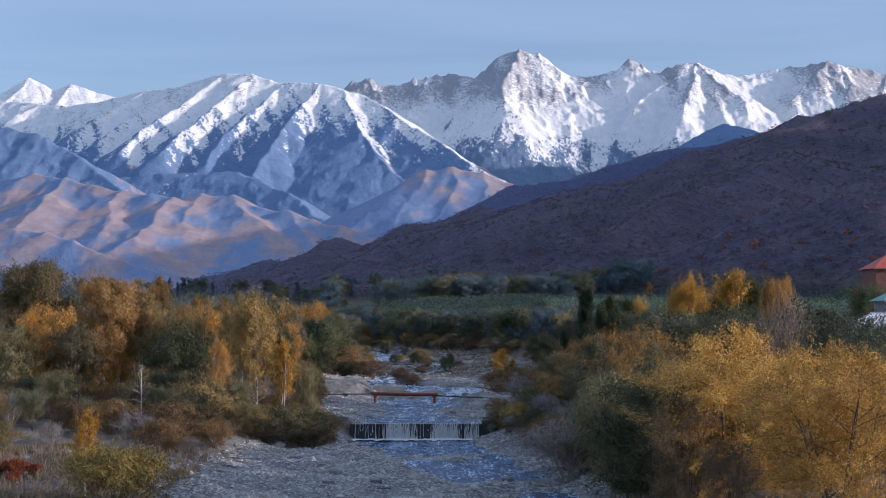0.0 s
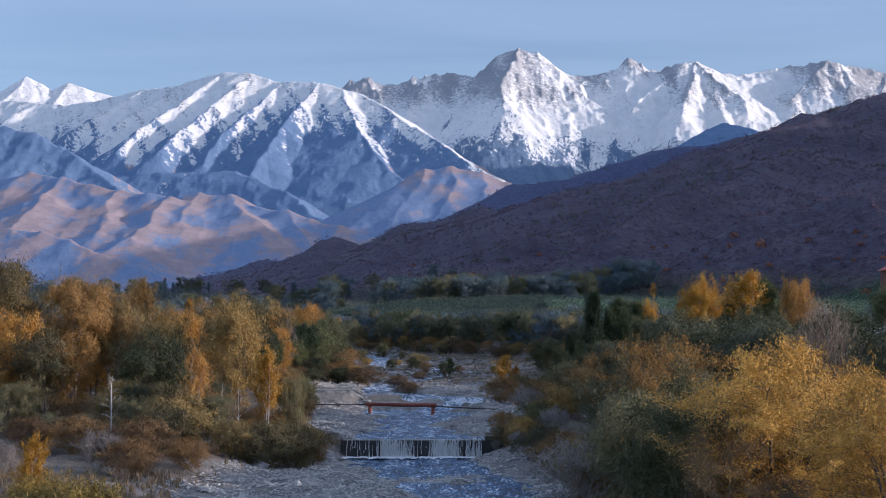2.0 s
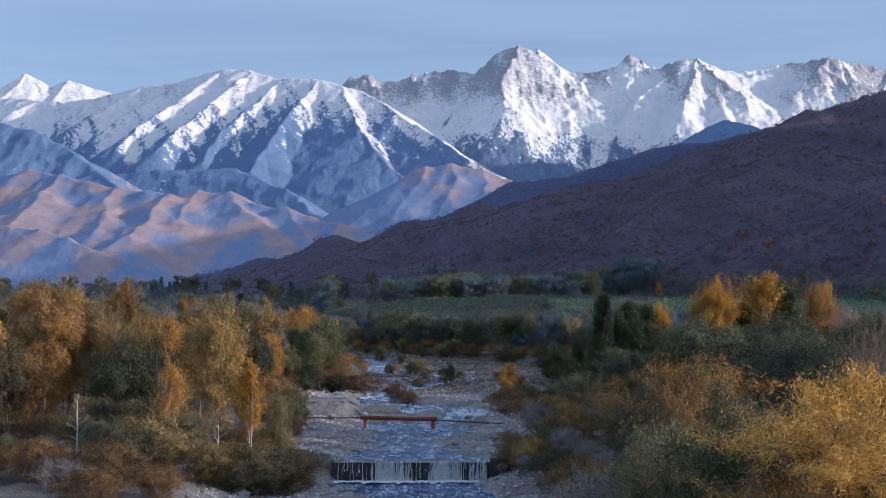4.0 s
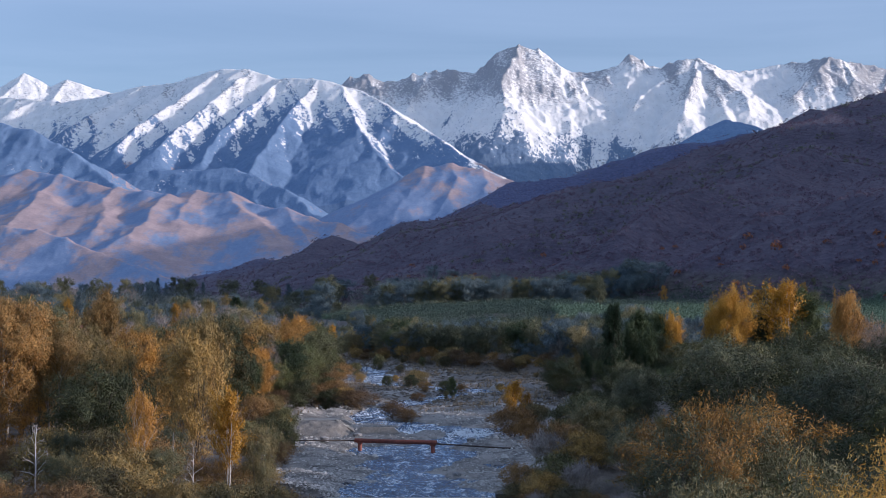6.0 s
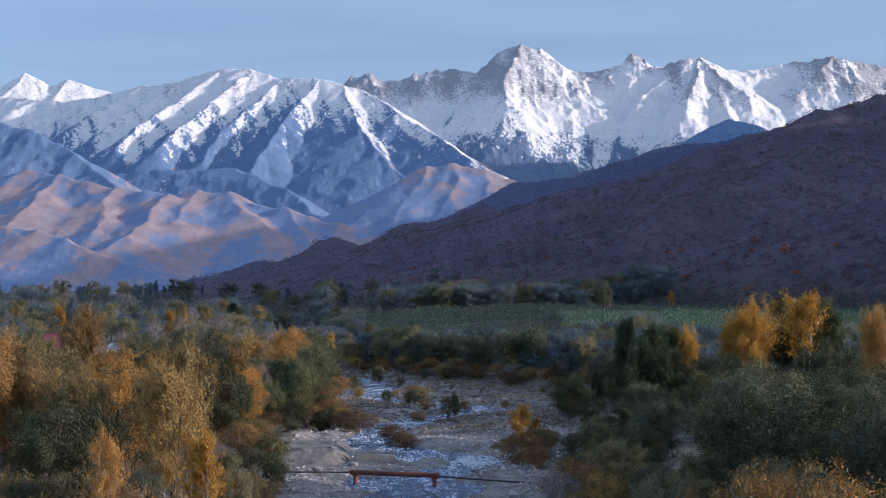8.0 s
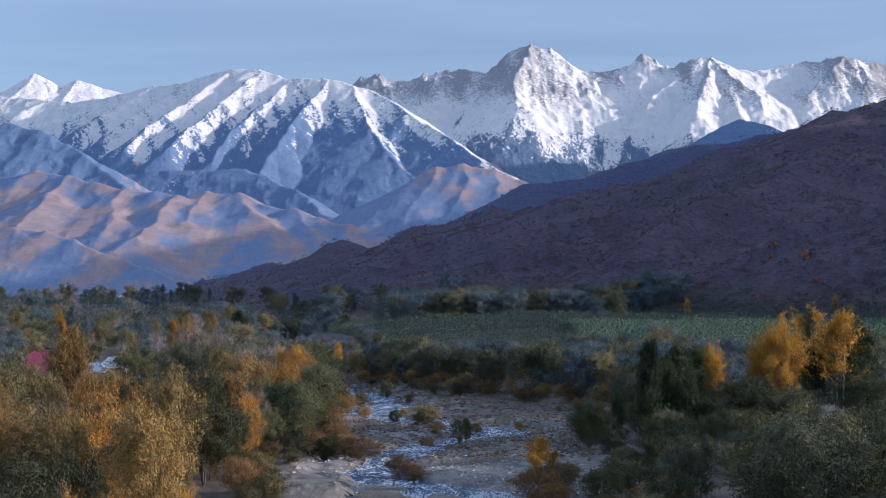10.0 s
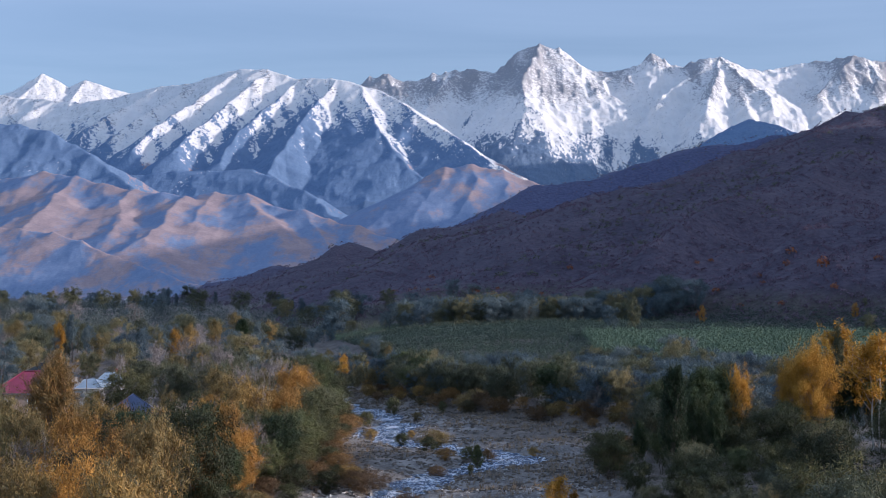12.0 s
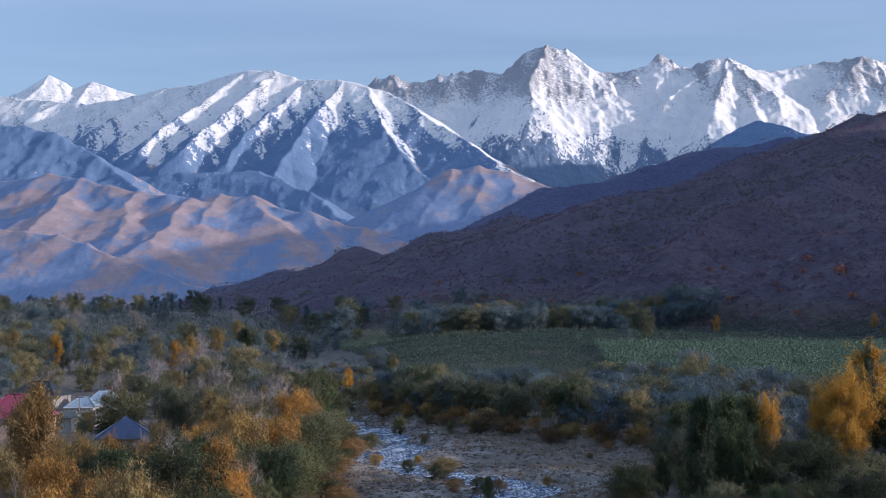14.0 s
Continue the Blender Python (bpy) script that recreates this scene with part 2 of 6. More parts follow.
def range_material(name, woods, snow, stone, grass, rough_bump=2.5, tree=0.15, ragged=3.8):
    """Snow, rock, dry grass and woods, each where the cover says; the edges break up into single trees and stones."""
    m, n, l, b = nodes_of(name)
    p = place_of(n, l)
    att = n.new("ShaderNodeAttribute")
    att.attribute_name = "cover"
    sep = n.new("ShaderNodeSeparateColor")
    l.new(att.outputs["Color"], sep.inputs[0])
    tall = place_of(n, l, (1.0, 0.6, 0.62))
    tree_n = noise_of(n, l, tree, 3, 0.75, tall)
    clump = noise_of(n, l, tree * 0.25, 4, 0.6, tall)
    fine, mid = noise_of(n, l, tree * 2.6, 4, 0.7, p), noise_of(n, l, 0.03, 5, 0.6, p)
    white = ramp_of(n, l, mid, [(0.3, snow[0]), (0.65, snow[1])])
    pebble = noise_of(n, l, 0.14, 5, 0.75, place_of(n, l, (1.0, 1.0, 1.5), (0, radians(25), 0)))
    bare = math_of(n, l, "ADD", sep.outputs[1], math_of(n, l, "MULTIPLY_ADD", pebble, 4.2, -2.1))
    rock = ramp_of(n, l, fine, [(0.3, stone[0]), (0.7, stone[1])])
    high = mix_of(n, l, ramp_of(n, l, bare, [(0.50, grey(0.0)), (0.66, grey(1.0))]), white, rock)
    dry = ramp_of(n, l, math_of(n, l, "MULTIPLY_ADD", fine, 0.4, math_of(n, l, "MULTIPLY", mid, 0.6)), [(0.3, grass[0]), (0.5, grass[1]), (0.7, grass[2])])
    turf = math_of(n, l, "ADD", sep.outputs[2], math_of(n, l, "MULTIPLY_ADD", pebble, 0.8, -0.4))
    open_land = mix_of(n, l, ramp_of(n, l, turf, [(0.40, grey(0.0)), (0.60, grey(1.0))]), high, dry)
    edge = math_of(n, l, "ADD", sep.outputs[0], math_of(n, l, "MULTIPLY_ADD", tree_n, ragged, -ragged / 2))
    edge = math_of(n, l, "ADD", edge, math_of(n, l, "MULTIPLY_ADD", clump, 0.7, -0.35))
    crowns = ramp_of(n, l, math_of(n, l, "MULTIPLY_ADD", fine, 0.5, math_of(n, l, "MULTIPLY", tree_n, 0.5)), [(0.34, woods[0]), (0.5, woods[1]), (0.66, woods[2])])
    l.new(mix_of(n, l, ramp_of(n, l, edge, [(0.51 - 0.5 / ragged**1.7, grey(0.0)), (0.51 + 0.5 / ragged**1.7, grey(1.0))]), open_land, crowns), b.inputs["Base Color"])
    b.inputs["Roughness"].default_value = 0.9
    b.inputs["Specular IOR Level"].default_value = 0.1
    bump_of(n, l, b, math_of(n, l, "ADD", fine, math_of(n, l, "MULTIPLY", edge, 0.45)), 0.45, rough_bump)
    return m


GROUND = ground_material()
SNOW = ((0.72, 0.73, 0.745), (0.81, 0.815, 0.825))
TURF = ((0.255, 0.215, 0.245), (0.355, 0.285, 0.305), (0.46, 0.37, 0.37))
# the woods' blue is distance haze put into their base colours
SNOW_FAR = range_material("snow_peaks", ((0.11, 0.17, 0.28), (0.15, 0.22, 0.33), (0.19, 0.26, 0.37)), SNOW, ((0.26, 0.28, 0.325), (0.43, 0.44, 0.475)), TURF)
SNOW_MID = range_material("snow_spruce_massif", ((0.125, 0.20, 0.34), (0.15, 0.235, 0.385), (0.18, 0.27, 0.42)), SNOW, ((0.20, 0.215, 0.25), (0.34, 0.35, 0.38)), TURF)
# the brush colours carry the blue of shade and haze
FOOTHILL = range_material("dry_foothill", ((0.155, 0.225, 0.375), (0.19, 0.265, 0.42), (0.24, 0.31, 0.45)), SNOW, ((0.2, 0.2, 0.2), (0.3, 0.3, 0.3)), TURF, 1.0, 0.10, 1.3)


def water_material():
    """Fast shallow water: dark blue troughs, paler backs of waves, broken white crests, whiter in the upstream rapids."""
    m, n, l, b = nodes_of("river_water")
    p = place_of(n, l, (1.0, 0.33, 1.0))
    f1, f2 = noise_of(n, l, 0.7, 4, 0.6, p, 0.8), noise_of(n, l, 4.6, 4, 0.7, p, 0.8)
    chop = math_of(n, l, "MULTIPLY_ADD", f2, 0.7, math_of(n, l, "MULTIPLY", f1, 0.35))
    g = n.new("ShaderNodeNewGeometry")
    sep = n.new("ShaderNodeSeparateXYZ")
    l.new(g.outputs["Position"], sep.inputs[0])
    up = n.new("ShaderNodeMapRange")
    up.inputs["From Min"].default_value, up.inputs["From Max"].default_value, up.inputs["To Max"].default_value = 195.0, 225.0, 0.035
    l.new(sep.outputs["Y"], up.inputs["Value"])
    # white over the sill where the bed drops
    drop = math_of(n, l, "MULTIPLY_ADD", math_of(n, l, "ABSOLUTE", math_of(n, l, "ADD", sep.outputs["Y"], -205.8)), -0.034, 0.115)
    drop = math_of(n, l, "MAXIMUM", drop, up.outputs[0])
    foam = ramp_of(n, l, math_of(n, l, "ADD", chop, drop), [(0.585, grey(0.0)), (0.615, grey(1.0))])
    deep = ramp_of(n, l, chop, [(0.42, (0.004, 0.02, 0.06)), (0.50, (0.022, 0.08, 0.20)), (0.58, (0.15, 0.30, 0.52))])
    l.new(mix_of(n, l, foam, deep, (0.72, 0.78, 0.84)), b.inputs["Base Color"])
    l.new(ramp_of(n, l, foam, [(0.0, grey(0.18)), (1.0, grey(0.7))]), b.inputs["Roughness"])
    b.inputs["Specular IOR Level"].default_value = 0.35
    bump_of(n, l, b, math_of(n, l, "ADD", f1, f2), 1.0, 0.35)
    return m


WATER = water_material()
FOAM = plain("foam", [(0.62, 0.67, 0.72), (0.80, 0.83, 0.86), (0.90, 0.92, 0.94)], 2.5, 0.5, bump=0.8, dist=0.08)
CONCRETE = plain("concrete", [(0.16, 0.15, 0.14), (0.26, 0.25, 0.235), (0.36, 0.345, 0.32)], 0.6, 0.9)
WET = plain("wet_concrete", [(0.012, 0.013, 0.014), (0.03, 0.032, 0.034), (0.055, 0.056, 0.056)], 0.9, 0.4)
RUST_PIPE = plain("rusted_pipe", [(0.10, 0.03, 0.022), (0.21, 0.06, 0.04), (0.30, 0.10, 0.07)], 1.2, 0.8)
STONE = plain("river_stone", [(0.12, 0.12, 0.125), (0.22, 0.22, 0.225), (0.36, 0.355, 0.35)], 1.1, 0.85)

# ---- the lie of the land ----
def hash_grid(ix, iy, seed):
    h = (ix.astype(np.int64) * 374761393 + iy.astype(np.int64) * 668265263 + seed * 1274126177) & 0xFFFFFFFF
    h = ((h ^ (h >> 13)) * 1274126177) & 0xFFFFFFFF
    return ((h ^ (h >> 16)) & 0xFFFFFF) / float(0xFFFFFF)


def value_noise(x, y, seed=0):
    ix, iy = np.floor(x), np.floor(y)
    fx, fy = x - ix, y - iy
    fx, fy = fx * fx * fx * (fx * (fx * 6 - 15) + 10), fy * fy * fy * (fy * (fy * 6 - 15) + 10)
    a, b = hash_grid(ix, iy, seed), hash_grid(ix + 1, iy, seed)
    c, d = hash_grid(ix, iy + 1, seed), hash_grid(ix + 1, iy + 1, seed)
    return ((a + (b - a) * fx) * (1 - fy) + (c + (d - c) * fx) * fy) * 2 - 1


def fractal(x, y, size, octaves=5, seed=0, gain=0.5, ridged=False):
    out, amp, k = 0.0 * x, 1.0, 1.0 / size
    for o in range(octaves):
        v = value_noise(x * k + 17.3 * o, y * k - 9.1 * o, seed + o)
        out = out + amp * ((1 - 2 * np.abs(v)) if ridged else v)
        amp, k = amp * gain, k * 2.03
    return out


def spot(az, el, far):
    """A place from its bearing and height, in thousandths, and its distance, seen from the middle of the flight."""
    return (0.2 + az * far / 1000, 42.6 + far, 20.2 + el * far / 1000)


def smooth_max(a, b, r):
    h = np.clip(0.5 + 0.5 * (a - b) / r, 0, 1)
    return b + (a - b) * h + r * h * (1 - h)


def ridge_height(x, y, ridges, soft=0.0):
    """The height that a net of ridges gives: each falls away to its sides by its own slope."""
    top = np.full(x.shape, -5000.0)
    for k, line in ridges:
        pts = [spot(*q) for q in line]
        for (x0, y0, z0), (x1, y1, z1) in zip(pts, pts[1:]):
            dx, dy = x1 - x0, y1 - y0
            t = np.clip(((x - x0) * dx + (y - y0) * dy) / (dx * dx + dy * dy + 1e-9), 0, 1)
            dist = np.hypot(x - x0 - t * dx, y - y0 - t * dy)
            here = z0 + t * (z1 - z0) - k * dist
            top = smooth_max(here, top, soft) if soft else np.maximum(top, here)
    return top


LEVEL_Y = (0, 149.39, 149.4, 170, 203.5, 208, 215, 348, 430, 700)
LEVEL_Z = (2.7, 4.5, 6.05, 5.98, 5.95, 6.72, 6.88, 8.28, 9.15, 12.0)


def water_level(y):
    return np.interp(np.asarray(y, float), LEVEL_Y, LEVEL_Z)


BED_Y = (60, 105, 137, 146, 152, 172, 206, 236, 270, 292, 315, 326, 338, 352, 372, 395, 450, 520, 700)
BED_L = (-19, -17.5, -16, -10.5, -11, -13.5, -16, -14, -16.5, -16.9, -18.7, -19.7, -20.8, -22.2, -25, -28.7, -36, -50, -90)
BED_R = (13, 10.5, 8.5, 5, 5, 9, 13, 14, 19, 30, 26, 14, 5, -4, -13, -17, -26, -38, -72)
RUN_Y = (60, 104, 112, 119, 126, 134, 142, 149, 160, 179, 190, 198, 205, 212, 220, 232, 242, 252, 262, 270, 279, 287, 294, 302, 312, 326, 340, 356, 376, 400, 450, 700)
RUN_X = (9, 7, 6, 4.5, 1, -2, -2.4, -2.4, -2.4, -2, -1, 0, 1.5, -2, -9.5, -8.6, -6, -3, 2, 5.5, 3, -3, -9, -13, -12, -11, -14, -19, -24, -28, -36, -82)
RUN_W = (3.4, 3.4, 3.4, 3.6, 4.2, 5.5, 6.5, 6.1, 5.6, 4.8, 4.6, 4.2, 3.8, 5.2, 3.2, 2.9, 3.2, 3.8, 4.9, 5.2, 4.9, 5.8, 5.5, 4.3, 5.2, 4.3, 3.5, 4.3, 4.3, 3.6, 3.8, 4.3)

HILL = [
    # main crest from the far end of the valley up to the shoulder above the village
    (0.34, [(-166.6, 9.1, 1260), (-148.3, 21.9, 1230), (-126.3, 33.3, 1200), (-82.4, 42.8, 1080), (-49.5, 49.7, 1080), (-18.4, 56.3, 1040), (41.9, 67.7, 960), (96.8, 80.1, 900), (124.2, 85.2, 860), (151.7, 94.7, 900), (202.9, 113.4, 1000), (232.1, 121.1, 980), (254.1, 129.5, 960), (286.3, 140.8, 940), (312.6, 150.7, 900)]),
    # the ridge behind it
    (0.45, [(-18.4, 56.3, 1400), (12.7, 67.7, 1450), (49.2, 84.1, 1500), (96.8, 97.3, 1520), (144.3, 106.4, 1520), (206.5, 117.0, 1500)]),
    # spurs towards the valley
    (0.50, [(334.5, 94.0, 520), (286.3, 83.0, 530), (257.7, 77.5, 540), (224.8, 65.5, 545), (191.9, 53.0, 540), (169.9, 39.1, 530)]),
    (0.40, [(286.3, 140.8, 940), (261.4, 108.6, 760), (224.8, 86.7, 680), (169.9, 68.4, 640), (126.1, 50.1, 600)]),
    (0.30, [(124.2, 85.2, 860), (100.5, 64.7, 760), (63.9, 50.1, 700), (27.3, 33.7, 660)]),
    (0.30, [(41.9, 67.7, 960), (5.4, 50.1, 860), (-31.2, 33.7, 800)]),
    (0.30, [(-49.5, 49.7, 1080), (-67.8, 35.5, 1000), (-89.7, 20.8, 920)]),
]
# the hill goes on unseen beside and behind the flight, raised to shade the slope
HILL_SIDE = [((300, 940, 150), (420, 700, 172)), ((420, 700, 172), (520, 300, 70)), ((520, 300, 70), (540, -500, 55))]


def valley_floor(x, y):
    w = water_level(y)
    left, right = np.interp(y, BED_Y, BED_L), np.interp(y, BED_Y, BED_R)
    wob = 1.6 * fractal(x * 0.3, y, 17.0, 3, 5)
    left, right = left + wob, right + 1.4 * fractal(x * 0.3, y, 13.0, 3, 9)
    run, wide = np.interp(y, RUN_Y, RUN_X), np.interp(y, RUN_Y, RUN_W)
    rough = fractal(x, y, 6.0, 4, 3)
    bed = w + 0.44 + 0.34 * rough + 0.10 * fractal(x, y, 1.3, 2, 8)
    even = np.interp(y, (40, 105, 195, 700), water_level(np.array([40, 105, 195, 700.0])))
    inside = np.abs(x - run + 1.0 * fractal(x, y * 0.5, 7.0, 3, 21)) / wide
    bed = bed - 0.82 * np.clip(1.35 - inside, 0, 1) + 0.16 * rough * (y < 215)
    bed = bed - 0.75 * np.exp(-((x + 8) ** 2) / 9 - (y - 188) ** 2 / 30)
    bars = np.clip((y - 222) / 20, 0, 1) * np.clip((430 - y) / 40, 0, 1) * np.clip(inside - 1.2, 0, 1)
    bed = bed + bars * (0.55 * fractal(x, y, 15.0, 3, 23, 0.5, True) - 0.05)
    dl, dr = np.clip(left - x, 0, None), np.clip(x - right, 0, None)
    bank = np.minimum(dl, 3.0) * 0.33 + np.minimum(np.clip(dl - 3, 0, None), 40) * 0.028
    bank_r = np.minimum(dr, 3.5) * 0.42 + np.minimum(np.clip(dr - 3.5, 0, None), 60) * 0.05
    away = np.clip((dl + dr) / 9, 0, 1)
    bed = bed * (1 - away) + (even + 0.42 + 0.34 * rough) * away
    z = bed + bank + bank_r + 0.25 * fractal(x, y, 9.0, 4, 30) * np.clip((dl + dr) / 3, 0, 1)
    rise = np.interp(y, (375, 410, 450, 480, 500, 560, 650, 900, 1500, 5000), (0, 1.5, 4.0, 6.0, 7.0, 8.2, 10.0, 14.5, 19.0, 60.0))
    # a terrace right of the river bed
    edge = np.clip((x - right) / 12, 0, 1)
    rise = rise * np.where(y < 500, edge + (1 - edge) * np.clip((y - 430) / 70, 0, 1), 1.0)
    low = np.interp(y, (385, 520, 700, 950), (1.0, 0.35, 0.6, 1.0))
    z = z + rise * (low + (1 - low) * np.clip((x + 55) / 40, 0, 1))
    return z, dl, dr


def hill_part(x, y):
    wx, wy = x + 16 * fractal(x, y, 130, 3, 40), y + 16 * fractal(x, y, 130, 3, 44)
    h = ridge_height(wx, wy, HILL)
    for (x0, y0, z0), (x1, y1, z1) in HILL_SIDE:
        dx, dy = x1 - x0, y1 - y0
        t = np.clip(((wx - x0) * dx + (wy - y0) * dy) / (dx * dx + dy * dy), 0, 1)
        h = np.maximum(h, z0 + t * (z1 - z0) - 0.62 * np.hypot(wx - x0 - t * dx, wy - y0 - t * dy))
    return h


def ground_z(x, y):
    x, y = np.asarray(x, float), np.asarray(y, float)
    z, dl, dr = valley_floor(x, y)
    h = hill_part(x, y) + 2.6 * fractal(x, y, 58, 5, 50, ridged=True) - 1.6
    # gullies that run down the slope
    h = h + 4.2 * np.clip((h - z) / 25, 0, 1) * fractal(0.85 * x - 0.5 * y, 0.25 * (0.5 * x + 0.85 * y), 75, 2, 56, 0.4, True)
    return smooth_max(h, z, 5.0)


def sheet(name, x, y, z, material, smooth=True):
    """A grid of points (rows by columns) as one mesh."""
    r, c = x.shape
    co = np.stack([x, y, z], -1).reshape(-1, 3)
    i = np.arange(r * c).reshape(r, c)
    quads = np.stack([i[:-1, :-1], i[:-1, 1:], i[1:, 1:], i[1:, :-1]], -1).reshape(-1, 4)
    me = bpy.data.meshes.new(name)
    me.from_pydata(co.tolist(), [], quads.tolist())
    me.materials.append(material)
    if smooth:
        me.polygons.foreach_set("use_smooth", [True] * len(me.polygons))
    return new(name, me)


def build_ground():
    near = np.concatenate([np.arange(-600, 60, 30.0), np.arange(60, 96, 3.0)])
    rows = np.concatenate([near, 96 * np.exp(np.arange(0, 260) * 0.0107), np.linspace(1560, 4850, 60)])
    inner = np.linspace(-0.36, 0.36, 300)
    extra = 700 * np.linspace(0, 1, 26)[1:] ** 1.6
    w = np.maximum(rows, 90.0)[:, None]
    x = np.concatenate([-0.36 * w - extra[::-1], inner[None] * w, 0.36 * w + extra], 1)
    y = np.broadcast_to(rows[:, None], x.shape)
    z = ground_z(x, y)
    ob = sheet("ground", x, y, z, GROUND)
    v, dl, dr = valley_floor(x, y)
    gravel = np.clip(1.2 - (dl + dr) / 2.5 + 0.5 * fractal(x, y, 5, 3, 60), 0, 1) * (y < 480)
    gravel = np.maximum(gravel, np.clip(1 - np.hypot((x + 27) / 9, (y - 104) / 16), 0, 1) * (0.6 + fractal(x, y, 4, 3, 61)))
    run, wide = np.interp(y, RUN_Y, RUN_X), np.interp(y, RUN_Y, RUN_W)
    stray = np.clip(1.6 - (np.abs(x - run) - wide) / 7 + 0.6 * fractal(x, y, 8, 3, 63), 0, 1)
    gravel = np.where(y > 235, gravel * (stray * np.clip((y - 235) / 25, 0, 1) + 1 - np.clip((y - 235) / 25, 0, 1)), gravel)
    slope = np.clip((z - v - 0.5) / 5.0, 0, 1)
    field = np.clip((y - 398) / 15, 0, 1) * np.clip((x - np.interp(y, BED_Y, BED_R)) / 8, 0, 1) * np.clip((760 - y) / 60, 0, 1) * np.clip((x + 75) / 15, 0, 1) * np.clip((12 - z + v) / 4, 0, 1)
    cover = np.stack([np.clip(gravel, 0, 1), slope, field, np.ones_like(x)], -1).reshape(-1, 4)
    att = ob.data.color_attributes.new("cover", "FLOAT_COLOR", "POINT")
    att.data.foreach_set("color", cover.ravel())
    return tagged(ob, "gravel river bed, wooded banks and scrub-covered hillside", "ground", kind="structure")


build_ground()


def build_water(name, y0, y1, label):
    ys = np.arange(y0, y1 + 0.01, 0.4)
    u = np.linspace(-1, 1, 111)
    left, right = np.interp(ys, BED_Y, BED_L) - 3, np.interp(ys, BED_Y, BED_R) + 3
    narrow = np.clip(np.abs(ys - 149.4) / 4, 0, 1)
    left, right = left * narrow - 8.4 * (1 - narrow), right * narrow + 3.7 * (1 - narrow)
    x = (left + right)[:, None] / 2 + u[None] * (right - left)[:, None] / 2
    y = np.broadcast_to(ys[:, None], x.shape)
    z = water_level(y) + 0.06 * fractal(x, y * 0.6, 1.3, 3, 70)
    return tagged(sheet(name, x, y, z, WATER), label, "river", kind="structure")


build_water("water", 62, 149.2, "fast shallow mountain river running over gravel")
build_water("water", 149.6, 430, "fast shallow mountain river above the weir")


def blurred(h, n):
    """The grid h smoothed over n cells to each side along its rows."""
    pad = np.pad(h, ((0, 0), (n + 1, n)), mode="edge").cumsum(1)
    return (pad[:, 2 * n + 1:] - pad[:, :-2 * n - 1]) / (2 * n + 1)


def mountain(name, ridges, az, far, cells, floor, warp, crag, size, material, label, seed, masks, soft=0.0):
    """A range: heights from its ridges with small crags, and its cover (woods, rock, dry grass) in a colour attribute."""
    a = np.linspace(az[0], az[1], cells[0]) / 1000
    d = np.linspace(far[0], far[1], cells[1])
    x = 0.2 + a[None] * d[:, None]
    y = 42.6 + np.broadcast_to(d[:, None], x.shape)
    wx, wy = x + warp * fractal(x, y, 90, 4, seed), y + warp * fractal(x, y, 90, 4, seed + 7)
    h = ridge_height(wx, wy, ridges, soft)
    h = h + crag * (fractal(wx, wy, size, 6, seed + 3, 0.48, ridged=True) - 0.1)
    h = smooth_max(h, floor(x, y), 12.0)
    h[0], h[:, 0], h[:, -1] = -40.0, np.minimum(h[:, 0], h[:, 0].min()), np.minimum(h[:, -1], h[:, -1].min())
    gx = np.gradient(h, axis=1) / np.maximum(np.gradient(x, axis=1), 1e-6)
    gy = np.gradient(h, axis=0) / np.maximum(np.gradient(y, axis=0), 1e-6)
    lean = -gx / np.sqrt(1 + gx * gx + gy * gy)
    proud = (h - blurred(h, 14)) / 12.0
    ob = sheet(name, x, y, h, material)
    rise = 1000 * (h - 20.2) / d[:, None]
    cover = np.stack([*masks(np.broadcast_to(1000 * a[None], x.shape), rise, lean, proud, x, y), np.ones_like(x)], -1)
    att = ob.data.color_attributes.new("cover", "FLOAT_COLOR", "POINT")
    att.data.foreach_set("color", np.clip(cover, -3, 3).reshape(-1).astype(np.float32))
    return tagged(ob, label, "mountain", kind="structure")


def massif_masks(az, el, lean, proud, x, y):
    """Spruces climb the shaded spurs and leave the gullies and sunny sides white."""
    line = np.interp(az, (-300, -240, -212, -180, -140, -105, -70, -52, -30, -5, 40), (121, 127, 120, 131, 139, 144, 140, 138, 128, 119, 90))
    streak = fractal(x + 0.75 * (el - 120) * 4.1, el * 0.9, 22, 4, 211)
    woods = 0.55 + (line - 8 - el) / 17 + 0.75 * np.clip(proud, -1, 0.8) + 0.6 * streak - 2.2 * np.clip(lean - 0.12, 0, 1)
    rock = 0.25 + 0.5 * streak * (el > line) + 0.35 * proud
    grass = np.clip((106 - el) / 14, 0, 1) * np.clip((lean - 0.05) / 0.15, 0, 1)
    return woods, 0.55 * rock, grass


def peak_masks(az, el, lean, proud, x, y):
    streak = fractal(x, el * 2.2, 30, 4, 221)
    line = np.interp(az, (-60, 0, 20, 40, 70, 110, 140, 330), (100, 108, 112, 117, 114, 106, 98, 95))
    woods = 0.5 + (line - el) / 20 + 0.7 * proud + 0.5 * streak - 0.5 * np.clip(lean, 0, 1)
    high = np.clip((el - 132) / 14, 0, 1)
    bowl = np.exp(-(((az - 126) / 20) ** 2) - ((el - 149) / 13) ** 2) + np.exp(-(((az - 213) / 22) ** 2) - ((el - 151) / 11) ** 2)
    rock = high * (0.74 + 0.3 * np.clip(proud, -0.8, 0.4) + 0.4 * fractal(x, el * 3, 60, 4, 223) - 0.3 * np.clip(lean, -0.2, 1) - 1.2 * bowl) + 0.12 * np.clip(proud, 0, 1)
    return woods, rock, 0 * x


